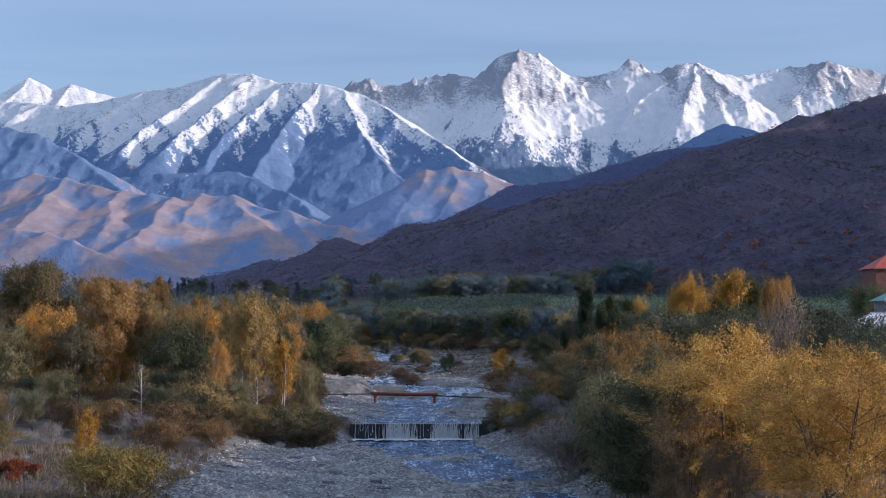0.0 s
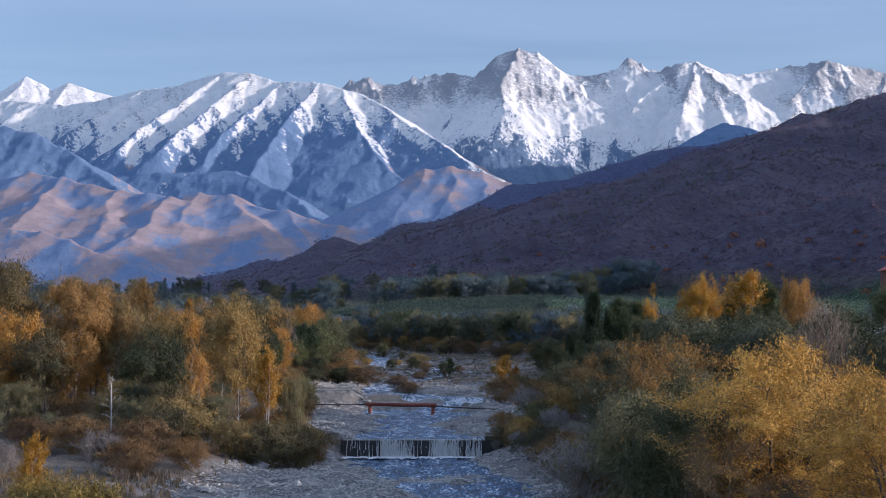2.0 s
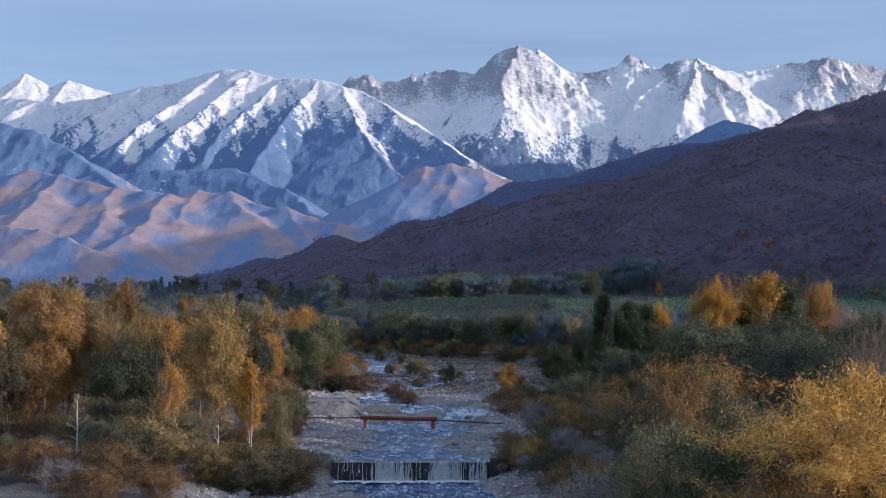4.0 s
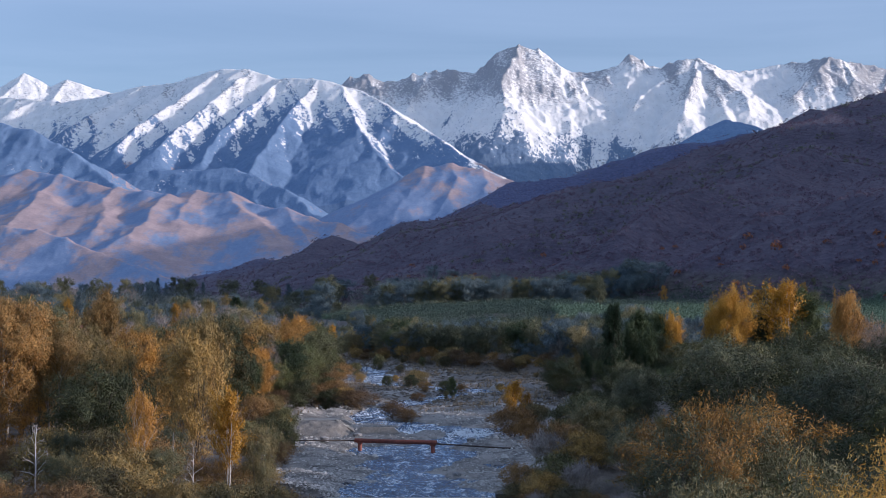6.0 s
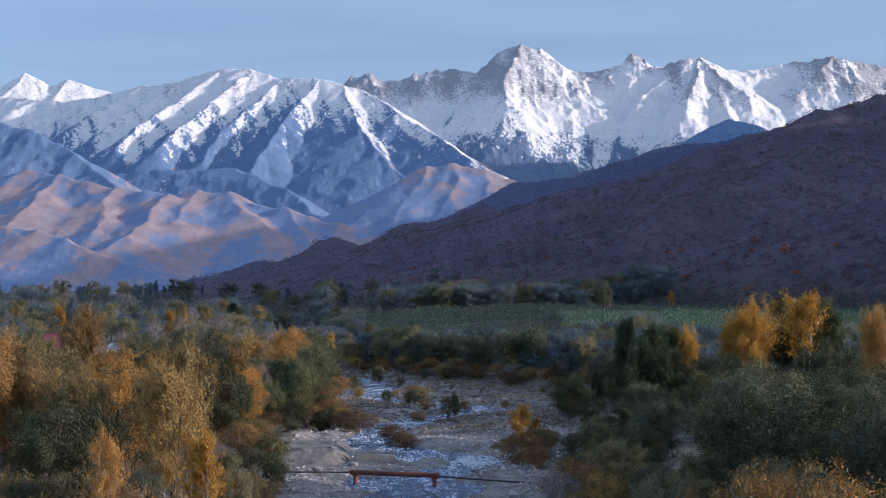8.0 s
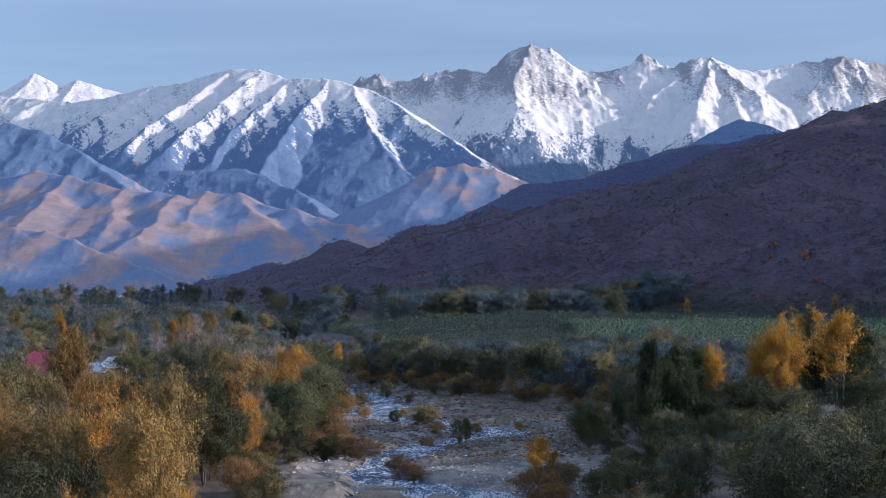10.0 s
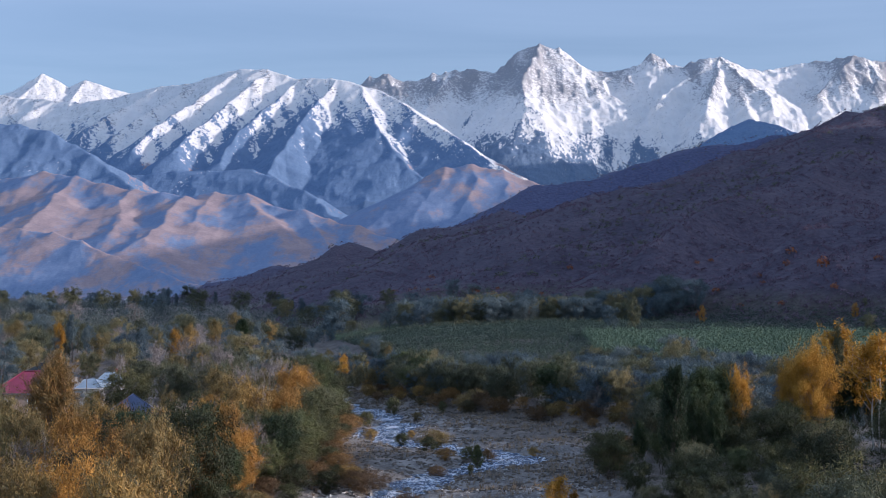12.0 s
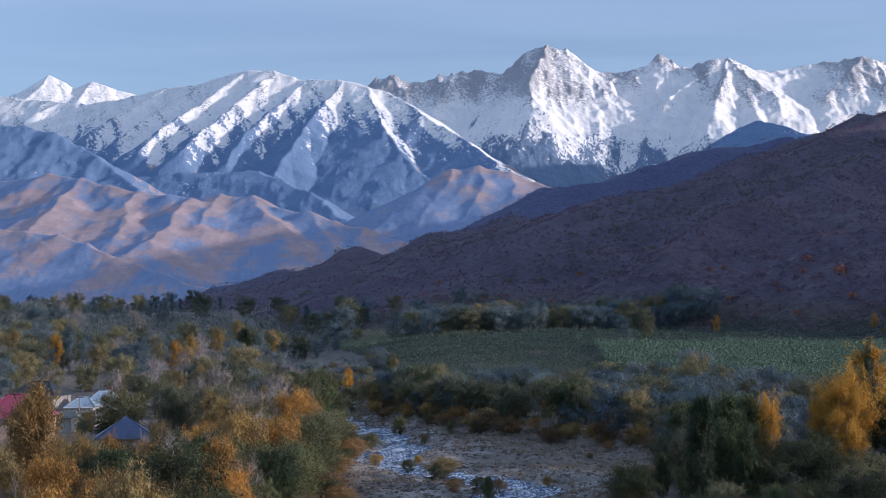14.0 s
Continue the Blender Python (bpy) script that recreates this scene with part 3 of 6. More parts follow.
def white_masks(az, el, lean, proud, x, y):
    return 0 * x, 0.1 + 0.25 * fractal(x, el * 3, 40, 4, 227), 0 * x


def spruce_masks(az, el, lean, proud, x, y):
    woods = 1.5 + 0.5 * fractal(x, y, 70, 4, 231) - 2.6 * np.clip(lean - 0.30, 0, 1)
    grass = np.clip((104 - el) / 10, 0, 1) * np.clip((lean - 0.2) / 0.2, 0, 1)
    return woods, 0.2 + 0 * x, grass


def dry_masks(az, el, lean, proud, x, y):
    """Shade and haze put into blue brush, away from the sun and low down; pale grass on the sunny sides."""
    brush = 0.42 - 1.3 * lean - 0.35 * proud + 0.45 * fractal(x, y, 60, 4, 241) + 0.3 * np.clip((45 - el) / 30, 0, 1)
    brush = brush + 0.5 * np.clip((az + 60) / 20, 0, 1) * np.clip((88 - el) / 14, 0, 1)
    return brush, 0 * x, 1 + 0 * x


FAR_RANGE = [
    (0.86, [(-82.4, 149.9, 4640), (-67.7, 150.6, 4640), (-53, 156.9, 4640), (-43.8, 153.6, 4640), (-34.6, 151, 4640), (-23.5, 154.7, 4640), (-12.5, 158.4, 4640), (2.2, 157.7, 4640), (20.6, 156.9, 4640), (26.1, 162.1, 4640), (35.3, 169.5, 4640), (44.5, 174, 4640), (49.7, 176.5, 4640), (53.8, 175.8, 4640), (59.3, 172.8, 4640), (66.6, 170.2, 4640), (74, 163.2, 4640), (83.2, 159.5, 4640), (98.6, 156.9, 4640)]),
    (0.86, [(98.6, 156.9, 4640), (105.2, 160.2, 4640), (112.6, 164, 4640), (120.7, 167.7, 4640), (129.2, 165.8, 4640), (140.2, 162.1, 4640), (149.4, 162.1, 4600), (157.5, 165.4, 4560), (166, 165.8, 4560), (175.9, 161, 4560), (186.1, 156.9, 4600), (204.6, 160.6, 4640), (226.7, 162.1, 4640), (241.4, 164.3, 4620), (251.4, 166.9, 4600), (259.8, 163.6, 4600), (274.5, 160.6, 4640), (289.2, 159.5, 4640), (314.9, 155.4, 4640), (336.9, 149.9, 4640)]),
    (0.94, [(49.7, 176.5, 4640), (44.5, 164.7, 4512), (37.1, 149.9, 4362), (39, 141.8, 4280)]),
    (0.89, [(39, 141.8, 4500), (27.9, 135.1, 4444), (16.9, 129.2, 4406), (2.2, 123.3, 4406), (-7, 117.4, 4356)]),
    (0.89, [(39, 141.8, 4500), (53.7, 135.1, 4500), (65.4, 128.8, 4452), (79.3, 123.3, 4452), (94, 113.7, 4362), (106.8, 106.3, 4302), (116, 101.9, 4302)]),
    (1.04, [(39, 141.8, 4500), (40.1, 131.4, 4404), (38.9, 118.5, 4290), (38.2, 100.1, 4138), (37.4, 90.9, 4066)]),
    (1.04, [(56.6, 133.6, 4480), (60.2, 122.2, 4376), (64.6, 108.5, 4258), (68.2, 94.6, 4144)]),
    (1.04, [(24.3, 132.9, 4480), (21.3, 122.2, 4384), (19.8, 111.1, 4288), (18.7, 100.1, 4196)]),
    (0.84, [(74, 163.2, 4640), (83.1, 149.9, 4506), (96, 141.8, 4456), (107, 135.1, 4420), (119.8, 128.8, 4420), (134.5, 126.2, 4420), (147.3, 124, 4420)]),
    (0.94, [(119.8, 128.8, 4500), (127.1, 116.7, 4388), (134.4, 108.5, 4320), (139.8, 101.9, 4264)]),
    (0.94, [(26.1, 162.1, 4640), (23.5, 153.6, 4562), (18.8, 144.3, 4482), (11.4, 135.1, 4410)]),
    (0.94, [(-12.5, 158.4, 4640), (-14.3, 149.9, 4560), (-19.9, 140.6, 4480), (-23.5, 133.3, 4418)]),
    (0.94, [(-53, 156.9, 4640), (-45.6, 149.9, 4590), (-34.6, 140.6, 4532), (-25.4, 132.2, 4476)]),
    (0.94, [(-34.6, 151, 4640), (-30.9, 144.3, 4582), (-19.8, 135.1, 4524), (-10.7, 127, 4472)]),
    (0.89, [(166, 165.8, 4560), (153, 156.5, 4502), (140.1, 148, 4458), (130.9, 140.6, 4408), (125.3, 134.4, 4356)]),
    (0.89, [(166, 165.8, 4560), (178.8, 155.4, 4458), (193.4, 146.2, 4384), (206.2, 139.5, 4384), (217.2, 134.4, 4384)]),
    (0.99, [(166, 165.8, 4560), (163.3, 153.6, 4434), (158.4, 140.6, 4312), (156.5, 131.4, 4226)]),
    (0.94, [(175.9, 161, 4560), (176.9, 149.9, 4442), (180.5, 138.8, 4330), (184.1, 129.6, 4240)]),
    (0.89, [(251.4, 166.9, 4600), (245, 157.3, 4512), (233.9, 149.9, 4480), (226.5, 140.6, 4406)]),
    (0.89, [(259.8, 163.6, 4600), (270.7, 153.6, 4494), (263.3, 144.3, 4420), (248.5, 135.1, 4394), (237.4, 129.6, 4394)]),
    (0.89, [(289.2, 159.5, 4640), (288.3, 148, 4540), (274.3, 140.6, 4540), (263.1, 133.3, 4530)]),
]
LEFT_MASSIF = [
    (0.70, [(-332.4, 146.2, 4590), (-310.3, 144.3, 4529), (-288.2, 141.8, 4468), (-266.2, 140.3, 4406), (-247.8, 138.1, 4355), (-233.1, 140.3, 4314), (-218.4, 143.6, 4274), (-198.2, 148.4, 4217), (-181.7, 150.3, 4172), (-167, 154, 4131), (-156, 157.3, 4100), (-143.1, 159.5, 4064), (-133.2, 160.6, 4037), (-124.4, 158.8, 4012), (-111.8, 154.7, 3978), (-97.1, 154, 3937), (-82.4, 153.2, 3896), (-65.8, 149.9, 3850)]),
    (0.66, [(-65.8, 149.9, 3850), (-56.6, 147.3, 3850), (-45.6, 141.8, 3790), (-30.9, 131.4, 3664), (-16.2, 123.3, 3580), (-1.5, 113.7, 3478), (16.9, 100.1, 3336), (31.6, 93.4, 3290), (49.9, 83.5, 3208)]),
    (0.62, [(-65.8, 149.9, 3850), (-61, 137, 3722), (-55.8, 121.1, 3576), (-47.4, 107.4, 3464), (-34.5, 96.4, 3390), (-22.7, 87.9, 3340), (-14.3, 83.5, 3330)]),
    (0.74, [(-82.4, 153.2, 3896), (-93.4, 140.6, 3772), (-104.3, 125.9, 3634), (-115.3, 109.3, 3488), (-124.4, 94.6, 3368)]),
    (0.74, [(-104.5, 154.3, 3957), (-117.3, 144.3, 3861), (-130.1, 133.3, 3757), (-144.7, 118.5, 3625), (-159.3, 100.1, 3469)]),
    (0.74, [(-124.4, 158.8, 4012), (-137.5, 149.9, 3922), (-152.2, 138.8, 3810), (-170.5, 123.3, 3660), (-186.9, 107.4, 3516)]),
    (0.74, [(-143.1, 159.5, 4064), (-159.6, 149.9, 3972), (-177.9, 137, 3842), (-196.2, 123.3, 3712), (-212.6, 108.5, 3576)]),
    (0.74, [(-167, 154, 4131), (-183.5, 144.3, 4037), (-201.8, 133.3, 3931), (-218.2, 122.2, 3825), (-231, 113, 3739)]),
    (0.74, [(-198.2, 148.4, 4217), (-214.7, 138.8, 4111), (-231.1, 129.6, 4017), (-247.6, 119.6, 3915)]),
    (0.74, [(-233.1, 140.3, 4314), (-247.7, 133.3, 4314), (-262.3, 127, 4314), (-277, 121.1, 4314)]),
    (0.74, [(-266.2, 140.3, 4406), (-280.8, 133.3, 4334), (-299.1, 125.9, 4334)]),
    (0.85, [(-30.9, 131.4, 3800), (-26.4, 118.5, 3718), (-18, 105.6, 3644), (-11.7, 96.4, 3594)]),
]
BACK_PEAKS = [
    (0.70, [(-332.3, 139.5, 4700), (-310.3, 140.3, 4700), (-288.3, 147.3, 4700), (-281, 152.5, 4700), (-273.7, 157.7, 4700), (-265.6, 154, 4700), (-256, 148.8, 4700), (-251.6, 150.3, 4700), (-245, 152.8, 4700), (-236.8, 150.3, 4700), (-227.6, 146.9, 4700), (-214.7, 144.3, 4700), (-192.6, 140.6, 4700)]),
    (0.80, [(-273.7, 157.7, 4700), (-279.1, 149.9, 4618), (-288.3, 143.2, 4556)]),
    (0.80, [(-273.7, 157.7, 4700), (-262.6, 148, 4640), (-253.3, 141.8, 4616)]),
    (0.80, [(-245, 152.8, 4700), (-249.7, 146.9, 4638), (-253.3, 141.8, 4584)]),
]
NEAR_SPRUCE = [
    (0.60, [(-332.2, 129.6, 3250), (-288, 123.3, 3220), (-269.6, 119.6, 3180), (-253, 112.2, 3140), (-240.1, 103.8, 3080), (-227.1, 93.8, 3010), (-214.2, 82.8, 2920)]),
    (0.60, [(-225.2, 89, 3330), (-195.9, 92.7, 3320), (-162.9, 94.6, 3310), (-133.6, 94.6, 3280), (-115.2, 87.2, 3200), (-96.8, 76.9, 3100), (-80.2, 64.4, 3000), (-63.7, 57.1, 2930)]),
]
RIGHT_SPRUCE = [
    (0.60, [(134.3, 94.6, 3600), (152.7, 107.1, 3620), (161.9, 115.2, 3640), (171.9, 121.1, 3650), (184.1, 125.9, 3650), (193.2, 124.4, 3640), (206.1, 120.7, 3620), (218.9, 116.7, 3600), (244.5, 109.3, 3560)]),
]
FOOTHILLS = [
    (0.48, [(-331.6, 87.2, 2750), (-287.6, 90.5, 2720), (-271.1, 93.4, 2700), (-250.9, 90.5, 2660), (-232.5, 85.7, 2620), (-214.2, 82, 2580), (-194, 80.2, 2550), (-177.5, 77.6, 2520)]),
    (0.48, [(-177.5, 77.6, 2580), (-161, 80.2, 2570), (-140.8, 78, 2540), (-122.4, 71, 2500), (-102.3, 67.7, 2460), (-87.6, 63.3, 2420), (-67.4, 57.8, 2370), (-45.4, 51.9, 2310)]),
    (0.42, [(-214.2, 82, 2580), (-223.3, 75.4, 2516), (-219.5, 63.3, 2410), (-226.7, 54.1, 2332), (-243.2, 48.6, 2332), (-252.2, 41.3, 2274)]),
    (0.42, [(-177.5, 77.6, 2520), (-188.4, 69.6, 2446), (-195.6, 59.6, 2358), (-204.7, 50.5, 2282), (-221.1, 43.1, 2232)]),
    (0.42, [(-161, 80.2, 2570), (-166.4, 70.7, 2478), (-173.7, 61.5, 2396)]),
    (0.42, [(-102.3, 67.7, 2460), (-96.7, 59.6, 2392), (-87.5, 50.5, 2322), (-83.8, 43.1, 2266)]),
    (0.42, [(-140.8, 78, 2540), (-129.7, 67, 2446), (-115, 56, 2364), (-104, 46.8, 2298)]),
    (0.42, [(-250.9, 90.5, 2660), (-261.8, 79.8, 2550), (-272.7, 68.8, 2446), (-283.5, 57.8, 2350)]),
    (0.50, [(-331.3, 65.1, 2300), (-287.2, 57.1, 2260), (-265.2, 54.1, 2220), (-246.8, 48.6, 2180), (-224.7, 38.7, 2120), (-199.1, 30.3, 2060), (-169.7, 21.2, 2000)]),
    (0.42, [(-287.2, 57.1, 2260), (-276.1, 46.8, 2194), (-261.3, 37.6, 2146), (-252.1, 28.5, 2092)]),
    (0.50, [(-67.4, 53.4, 2700), (-52.8, 64, 2740), (-38.1, 76.9, 2780), (-23.5, 89.8, 2820), (-10.6, 95.7, 2840), (5.9, 97.5, 2840), (24.2, 93.8, 2820), (42.5, 87.9, 2790), (64.5, 79.8, 2740)]),
    (0.55, [(-10.6, 95.7, 2840), (-14.3, 85.4, 2770), (-25.3, 72.5, 2692), (-34.4, 59.6, 2616)]),
    (0.55, [(5.9, 97.5, 2840), (7.7, 87.2, 2768), (2.2, 76.2, 2696), (-5.1, 65.1, 2630)]),
    (0.55, [(24.2, 93.8, 2820), (27.9, 85.4, 2762), (24.2, 76.2, 2702)]),
]
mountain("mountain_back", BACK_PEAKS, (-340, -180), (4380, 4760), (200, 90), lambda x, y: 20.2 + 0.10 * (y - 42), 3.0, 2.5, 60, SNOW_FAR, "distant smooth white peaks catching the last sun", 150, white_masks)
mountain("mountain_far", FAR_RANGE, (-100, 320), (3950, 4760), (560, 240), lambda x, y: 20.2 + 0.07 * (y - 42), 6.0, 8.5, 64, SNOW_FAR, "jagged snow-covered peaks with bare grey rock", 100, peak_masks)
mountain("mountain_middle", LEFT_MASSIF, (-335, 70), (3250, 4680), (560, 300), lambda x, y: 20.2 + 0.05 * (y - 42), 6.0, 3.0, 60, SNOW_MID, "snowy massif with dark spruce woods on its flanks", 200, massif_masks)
mountain("mountain_near", NEAR_SPRUCE, (-335, -40), (2750, 3500), (260, 110), lambda x, y: 20.2 + 0.02 * (y - 42), 6.0, 4.0, 60, SNOW_MID, "spruce-wooded ridge below the snow line, coloured hazy blue", 300, spruce_masks, 8.0)
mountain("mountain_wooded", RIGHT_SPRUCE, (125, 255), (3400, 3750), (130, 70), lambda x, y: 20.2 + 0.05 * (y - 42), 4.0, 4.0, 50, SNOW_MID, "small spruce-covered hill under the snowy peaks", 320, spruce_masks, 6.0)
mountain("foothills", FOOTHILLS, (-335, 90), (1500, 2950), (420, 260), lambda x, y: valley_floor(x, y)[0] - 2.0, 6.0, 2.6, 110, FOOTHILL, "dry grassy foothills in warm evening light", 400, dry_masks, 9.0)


GRAVEL_SLOPE = plain("dry_slope", [(0.2, 0.17, 0.16), (0.33, 0.27, 0.25), (0.42, 0.35, 0.32)], 0.02, 0.95)


def build_shade_ridge():
    """A ridge added out of view, beyond the right-hand hill, to shade the foothills and lower slopes."""
    line = [(1650, 500, 200), (1650, 800, 520), (1650, 1200, 540), (1680, 1700, 590), (1700, 2300, 610), (1760, 2800, 590), (1860, 3350, 830), (1900, 3800, 820), (1900, 4300, 680), (1850, 4850, 660)]
    ys, us = np.linspace(500, 4900, 90), np.linspace(-1, 1, 40)
    cx, cz = np.interp(ys, [q[1] for q in line], [q[0] for q in line]), np.interp(ys, [q[1] for q in line], [q[2] for q in line])
    x = cx[:, None] + us[None] * 650
    y = np.broadcast_to(ys[:, None], x.shape)
    z = cz[:, None] - np.abs(us)[None] * (cz[:, None] - 30) + 22 * (fractal(x, y, 160, 5, 500, 0.5, True) - 0.4)
    return tagged(sheet("shade_ridge", x, y, z, GRAVEL_SLOPE), "unseen dry ridge added to shade the foothills and lower slopes", "mountain", kind="structure")


build_shade_ridge()

# ---- plants ----
def mesh_of(name, verts, faces, material, smooth=False):
    me = bpy.data.meshes.new(name)
    me.from_pydata([tuple(v) for v in verts], [], faces)
    me.materials.append(material)
    if smooth:
        me.polygons.foreach_set("use_smooth", [True] * len(me.polygons))
    return me


def child(name, me, parent, label=""):
    ob = new(name, me)
    ob.parent = parent
    if label:
        ob["label"] = label
    return ob


class Tubes:
    """Gathers tapered tubes for trunks, limbs and twigs."""

    def __init__(self):
        self.v, self.f = [], []

    def add(self, pts, r0, r1, sides):
        n = len(pts)
        base = len(self.v)
        for k, p in enumerate(pts):
            d = (pts[min(k + 1, n - 1)] - pts[max(k - 1, 0)])
            d = d / (np.linalg.norm(d) + 1e-9)
            u = np.cross(d, (0.31, 0.95, 0.07))
            u = u / (np.linalg.norm(u) + 1e-9)
            w = np.cross(d, u)
            r = r0 + (r1 - r0) * k / (n - 1)
            for s in range(sides):
                a = 2 * math.pi * s / sides
                self.v.append(p + r * (math.cos(a) * u + math.sin(a) * w))
        for k in range(n - 1):
            for s in range(sides):
                t = (s + 1) % sides
                self.f.append((base + k * sides + s, base + k * sides + t, base + (k + 1) * sides + t, base + (k + 1) * sides + s))


PROFILE = {
    "round": lambda u: math.sin(math.pi * (0.16 + 0.74 * u)) ** 0.8,
    "column": lambda u: (0.55 + 0.45 * math.sin(math.pi * min(1, 0.15 + u))) * (1.02 - u) ** 0.4,
    "cone": lambda u: (1.04 - u) ** 0.8,
    "vase": lambda u: 0.45 + 0.55 * u,
}


def grow(rng, height, width, stems=1, limbs=14, subs=6, rise=45, start=0.25, droop=0.0, lean=0.1, shape="round", fork=0.9, trunk_r=0.16):
    """A skeleton: (points, r0, r1, sides, level) rows, and the twigs as pairs of points."""
    rows, twigs = [], []
    for s in range(stems):
        a0 = rng.uniform(0, 6.283)
        tilt = lean * (1 if stems > 1 else 0.4) * rng.uniform(0.5, 1.2)
        top = np.array([math.cos(a0) * tilt * height, math.sin(a0) * tilt * height, height * fork * rng.uniform(0.86, 1.0)])
        base = np.array([math.cos(a0), math.sin(a0), 0]) * (0.02 * height if stems > 1 else 0.0)
        q = np.linspace(0, 1, 7)[:, None]
        stem = base + (top - base) * q + rng.normal(0, 0.012 * height, (7, 3)) * q * np.array([1, 1, 0.2])
        stem[:, :2] += (q * q - q)[:, :1] * rng.normal(0, 0.10 * height * lean, 2)
        stem[0, 2] = -0.4
        rows.append((stem, trunk_r / math.sqrt(stems), trunk_r * 0.18 / math.sqrt(stems), 6, 0))
        for k in range(limbs):
            u = (k + rng.uniform(0.1, 0.9)) / limbs
            t = start + (1 - start) * u * 0.98
            i = min(int(t * 6), 5)
            p = stem[i] + (stem[i + 1] - stem[i]) * (t * 6 - i)
            weight = rng.choice([0.25, 0.7, 1.0, 1.7])
            a = a0 + k * 2.4 + rng.uniform(-0.5, 0.5)
            e = radians(rise + rng.uniform(-14, 14))
            length = 0.5 * width * PROFILE[shape](u) * rng.uniform(0.75, 1.15) / max(math.cos(e), 0.35)
            length = min(length, (height * 1.03 - p[2]) / max(math.sin(e), 0.2)) if e > 0.2 else length
            length = max(length, 0.05 * height)
            d = np.array([math.cos(a) * math.cos(e), math.sin(a) * math.cos(e), math.sin(e)])
            w = np.linspace(0, 1, 5)[:, None]
            limb = p + d * length * w + rng.normal(0, 0.035 * length, (5, 3)) * w
            limb[:, 2] -= droop * length * (w[:, 0] ** 2)
            r = trunk_r * 0.34 * (1 - 0.6 * u) / math.sqrt(stems)
            rows.append((limb, r, r * 0.25, 4, 1))
            for j in range(subs):
                f = 0.25 + 0.75 * (j + rng.uniform(0, 1)) / subs
                i2 = min(int(f * 4), 3)
                b = limb[i2] + (limb[i2 + 1] - limb[i2]) * (f * 4 - i2)
                dd = d * 0.8 + rng.normal(0, 0.55, 3)
                dd[2] += 0.25 - droop * 0.9
                dd /= np.linalg.norm(dd)
                ln = length * rng.uniform(0.22, 0.45) + 0.02 * height
                mid = b + dd * ln * 0.5 + rng.normal(0, 0.05 * ln, 3)
                end = b + dd * ln + rng.normal(0, 0.08 * ln, 3)
                end[2] -= droop * ln * 0.5
                rows.append((np.array([b, mid, end]), r * 0.3, r * 0.08, 3, 2))
                twigs.append((b, end, weight))
            twigs.append((limb[2], limb[4], weight))
        twigs.append((stem[5], stem[6], 0.8))
    return rows, twigs


def blades(c, n, along, s, thin):
    """Slender pointed sprays at the places c, facing n, drawn out along the given ways."""
    unit = lambda a: a / (np.linalg.norm(a, axis=1, keepdims=True) + 1e-9)
    u = unit(along - 0.8 * n * (along * n).sum(1, keepdims=True))
    v = unit(np.cross(n, u))
    return np.stack([c + u * s * 1.7, c - u * s * 0.8 + v * s * thin * 1.15, c - u * s * 0.8 - v * s * thin * 1.15], 1).reshape(-1, 3)


def leaf_quads(rng, twigs, count, size, spread, hang=0.0, middle=None, lean=0.55, thin=0.28):
    """Pointed leaf sprays round the twigs, brushed along them, facing out of their clump and crown."""
    tw = np.array([(a, b) for a, b, _ in twigs])
    heavy = np.array([w for _, _, w in twigs])
    ln = np.linalg.norm(tw[:, 1] - tw[:, 0], axis=1) + 0.15
    dense = heavy * rng.uniform(0.15, 1.0, len(tw)) ** 1.6
    pick = rng.choice(len(tw), count, p=ln * dense / (ln * dense).sum())
    t = rng.uniform(0.1, 1.08, (count, 1))
    c = tw[pick, 0] + (tw[pick, 1] - tw[pick, 0]) * t + rng.normal(0, spread, (count, 3))
    c[:, 2] = np.maximum(c[:, 2], 0.05)
    unit = lambda a: a / (np.linalg.norm(a, axis=1, keepdims=True) + 1e-9)
    mid = np.array([0, 0, 0.42 * tw[:, 1, 2].max()]) if middle is None else middle
    out = unit(c - mid) + 0.7 * unit(c - tw[pick].mean(1)) + np.array([0, 0, 0.3])
    n = unit(unit(out) + rng.normal(0, lean, (count, 3)))
    along = unit(tw[pick, 1] - tw[pick, 0]) * 1.3 + rng.normal(0, 0.42, (count, 3))
    along[:, 2] += 0.5 - 1.6 * hang
    co = blades(c, n, along, size * rng.uniform(0.55, 1.35, (count, 1)), thin)
    return co, np.arange(count * 3).reshape(-1, 3)


def leaf_lobes(rng, lobes, count, size, tall, hang=0.0):
    """Leaf sprays over the rounded lobes of a crown, denser above than below."""
    mid = np.array([p for p, _ in lobes])
    rad = np.array([r for _, r in lobes])
    pick = rng.choice(len(mid), count, p=rad**2 / (rad**2).sum())
    unit = lambda a: a / (np.linalg.norm(a, axis=1, keepdims=True) + 1e-9)
    d = unit(unit(rng.normal(0, 1, (count, 3))) + np.array([0, 0, 0.4]))
    r = rad[pick][:, None] * (1.06 - 0.38 * rng.uniform(0, 1, (count, 1)) ** 2 + 0.10 * rng.normal(0, 1, (count, 1)))
    c = mid[pick] + d * r * np.array([1, 1, tall])
    c[:, 2] = np.maximum(c[:, 2], 0.05)
    n = unit(d + rng.normal(0, 0.42, (count, 3)))
    along = d * 0.8 + rng.normal(0, 0.5, (count, 3))
    along[:, 2] += 0.6 - 1.6 * hang
    return blades(c, n, along, size * rng.uniform(0.55, 1.35, (count, 1)), 0.28)


# share of the leaves that sit in rounded lobes; the rest follow the twigs
LOBED = {"brown_poplar": 0.12, "orange_tree": 0.25, "pale_sapling": 0.1, "orange_willow": 0.2, "gold_willow": 0.3, "big_poplar": 0.4, "red_bush": 0.0, "dark_poplar": 0.15, "yellow_sapling": 0.1}

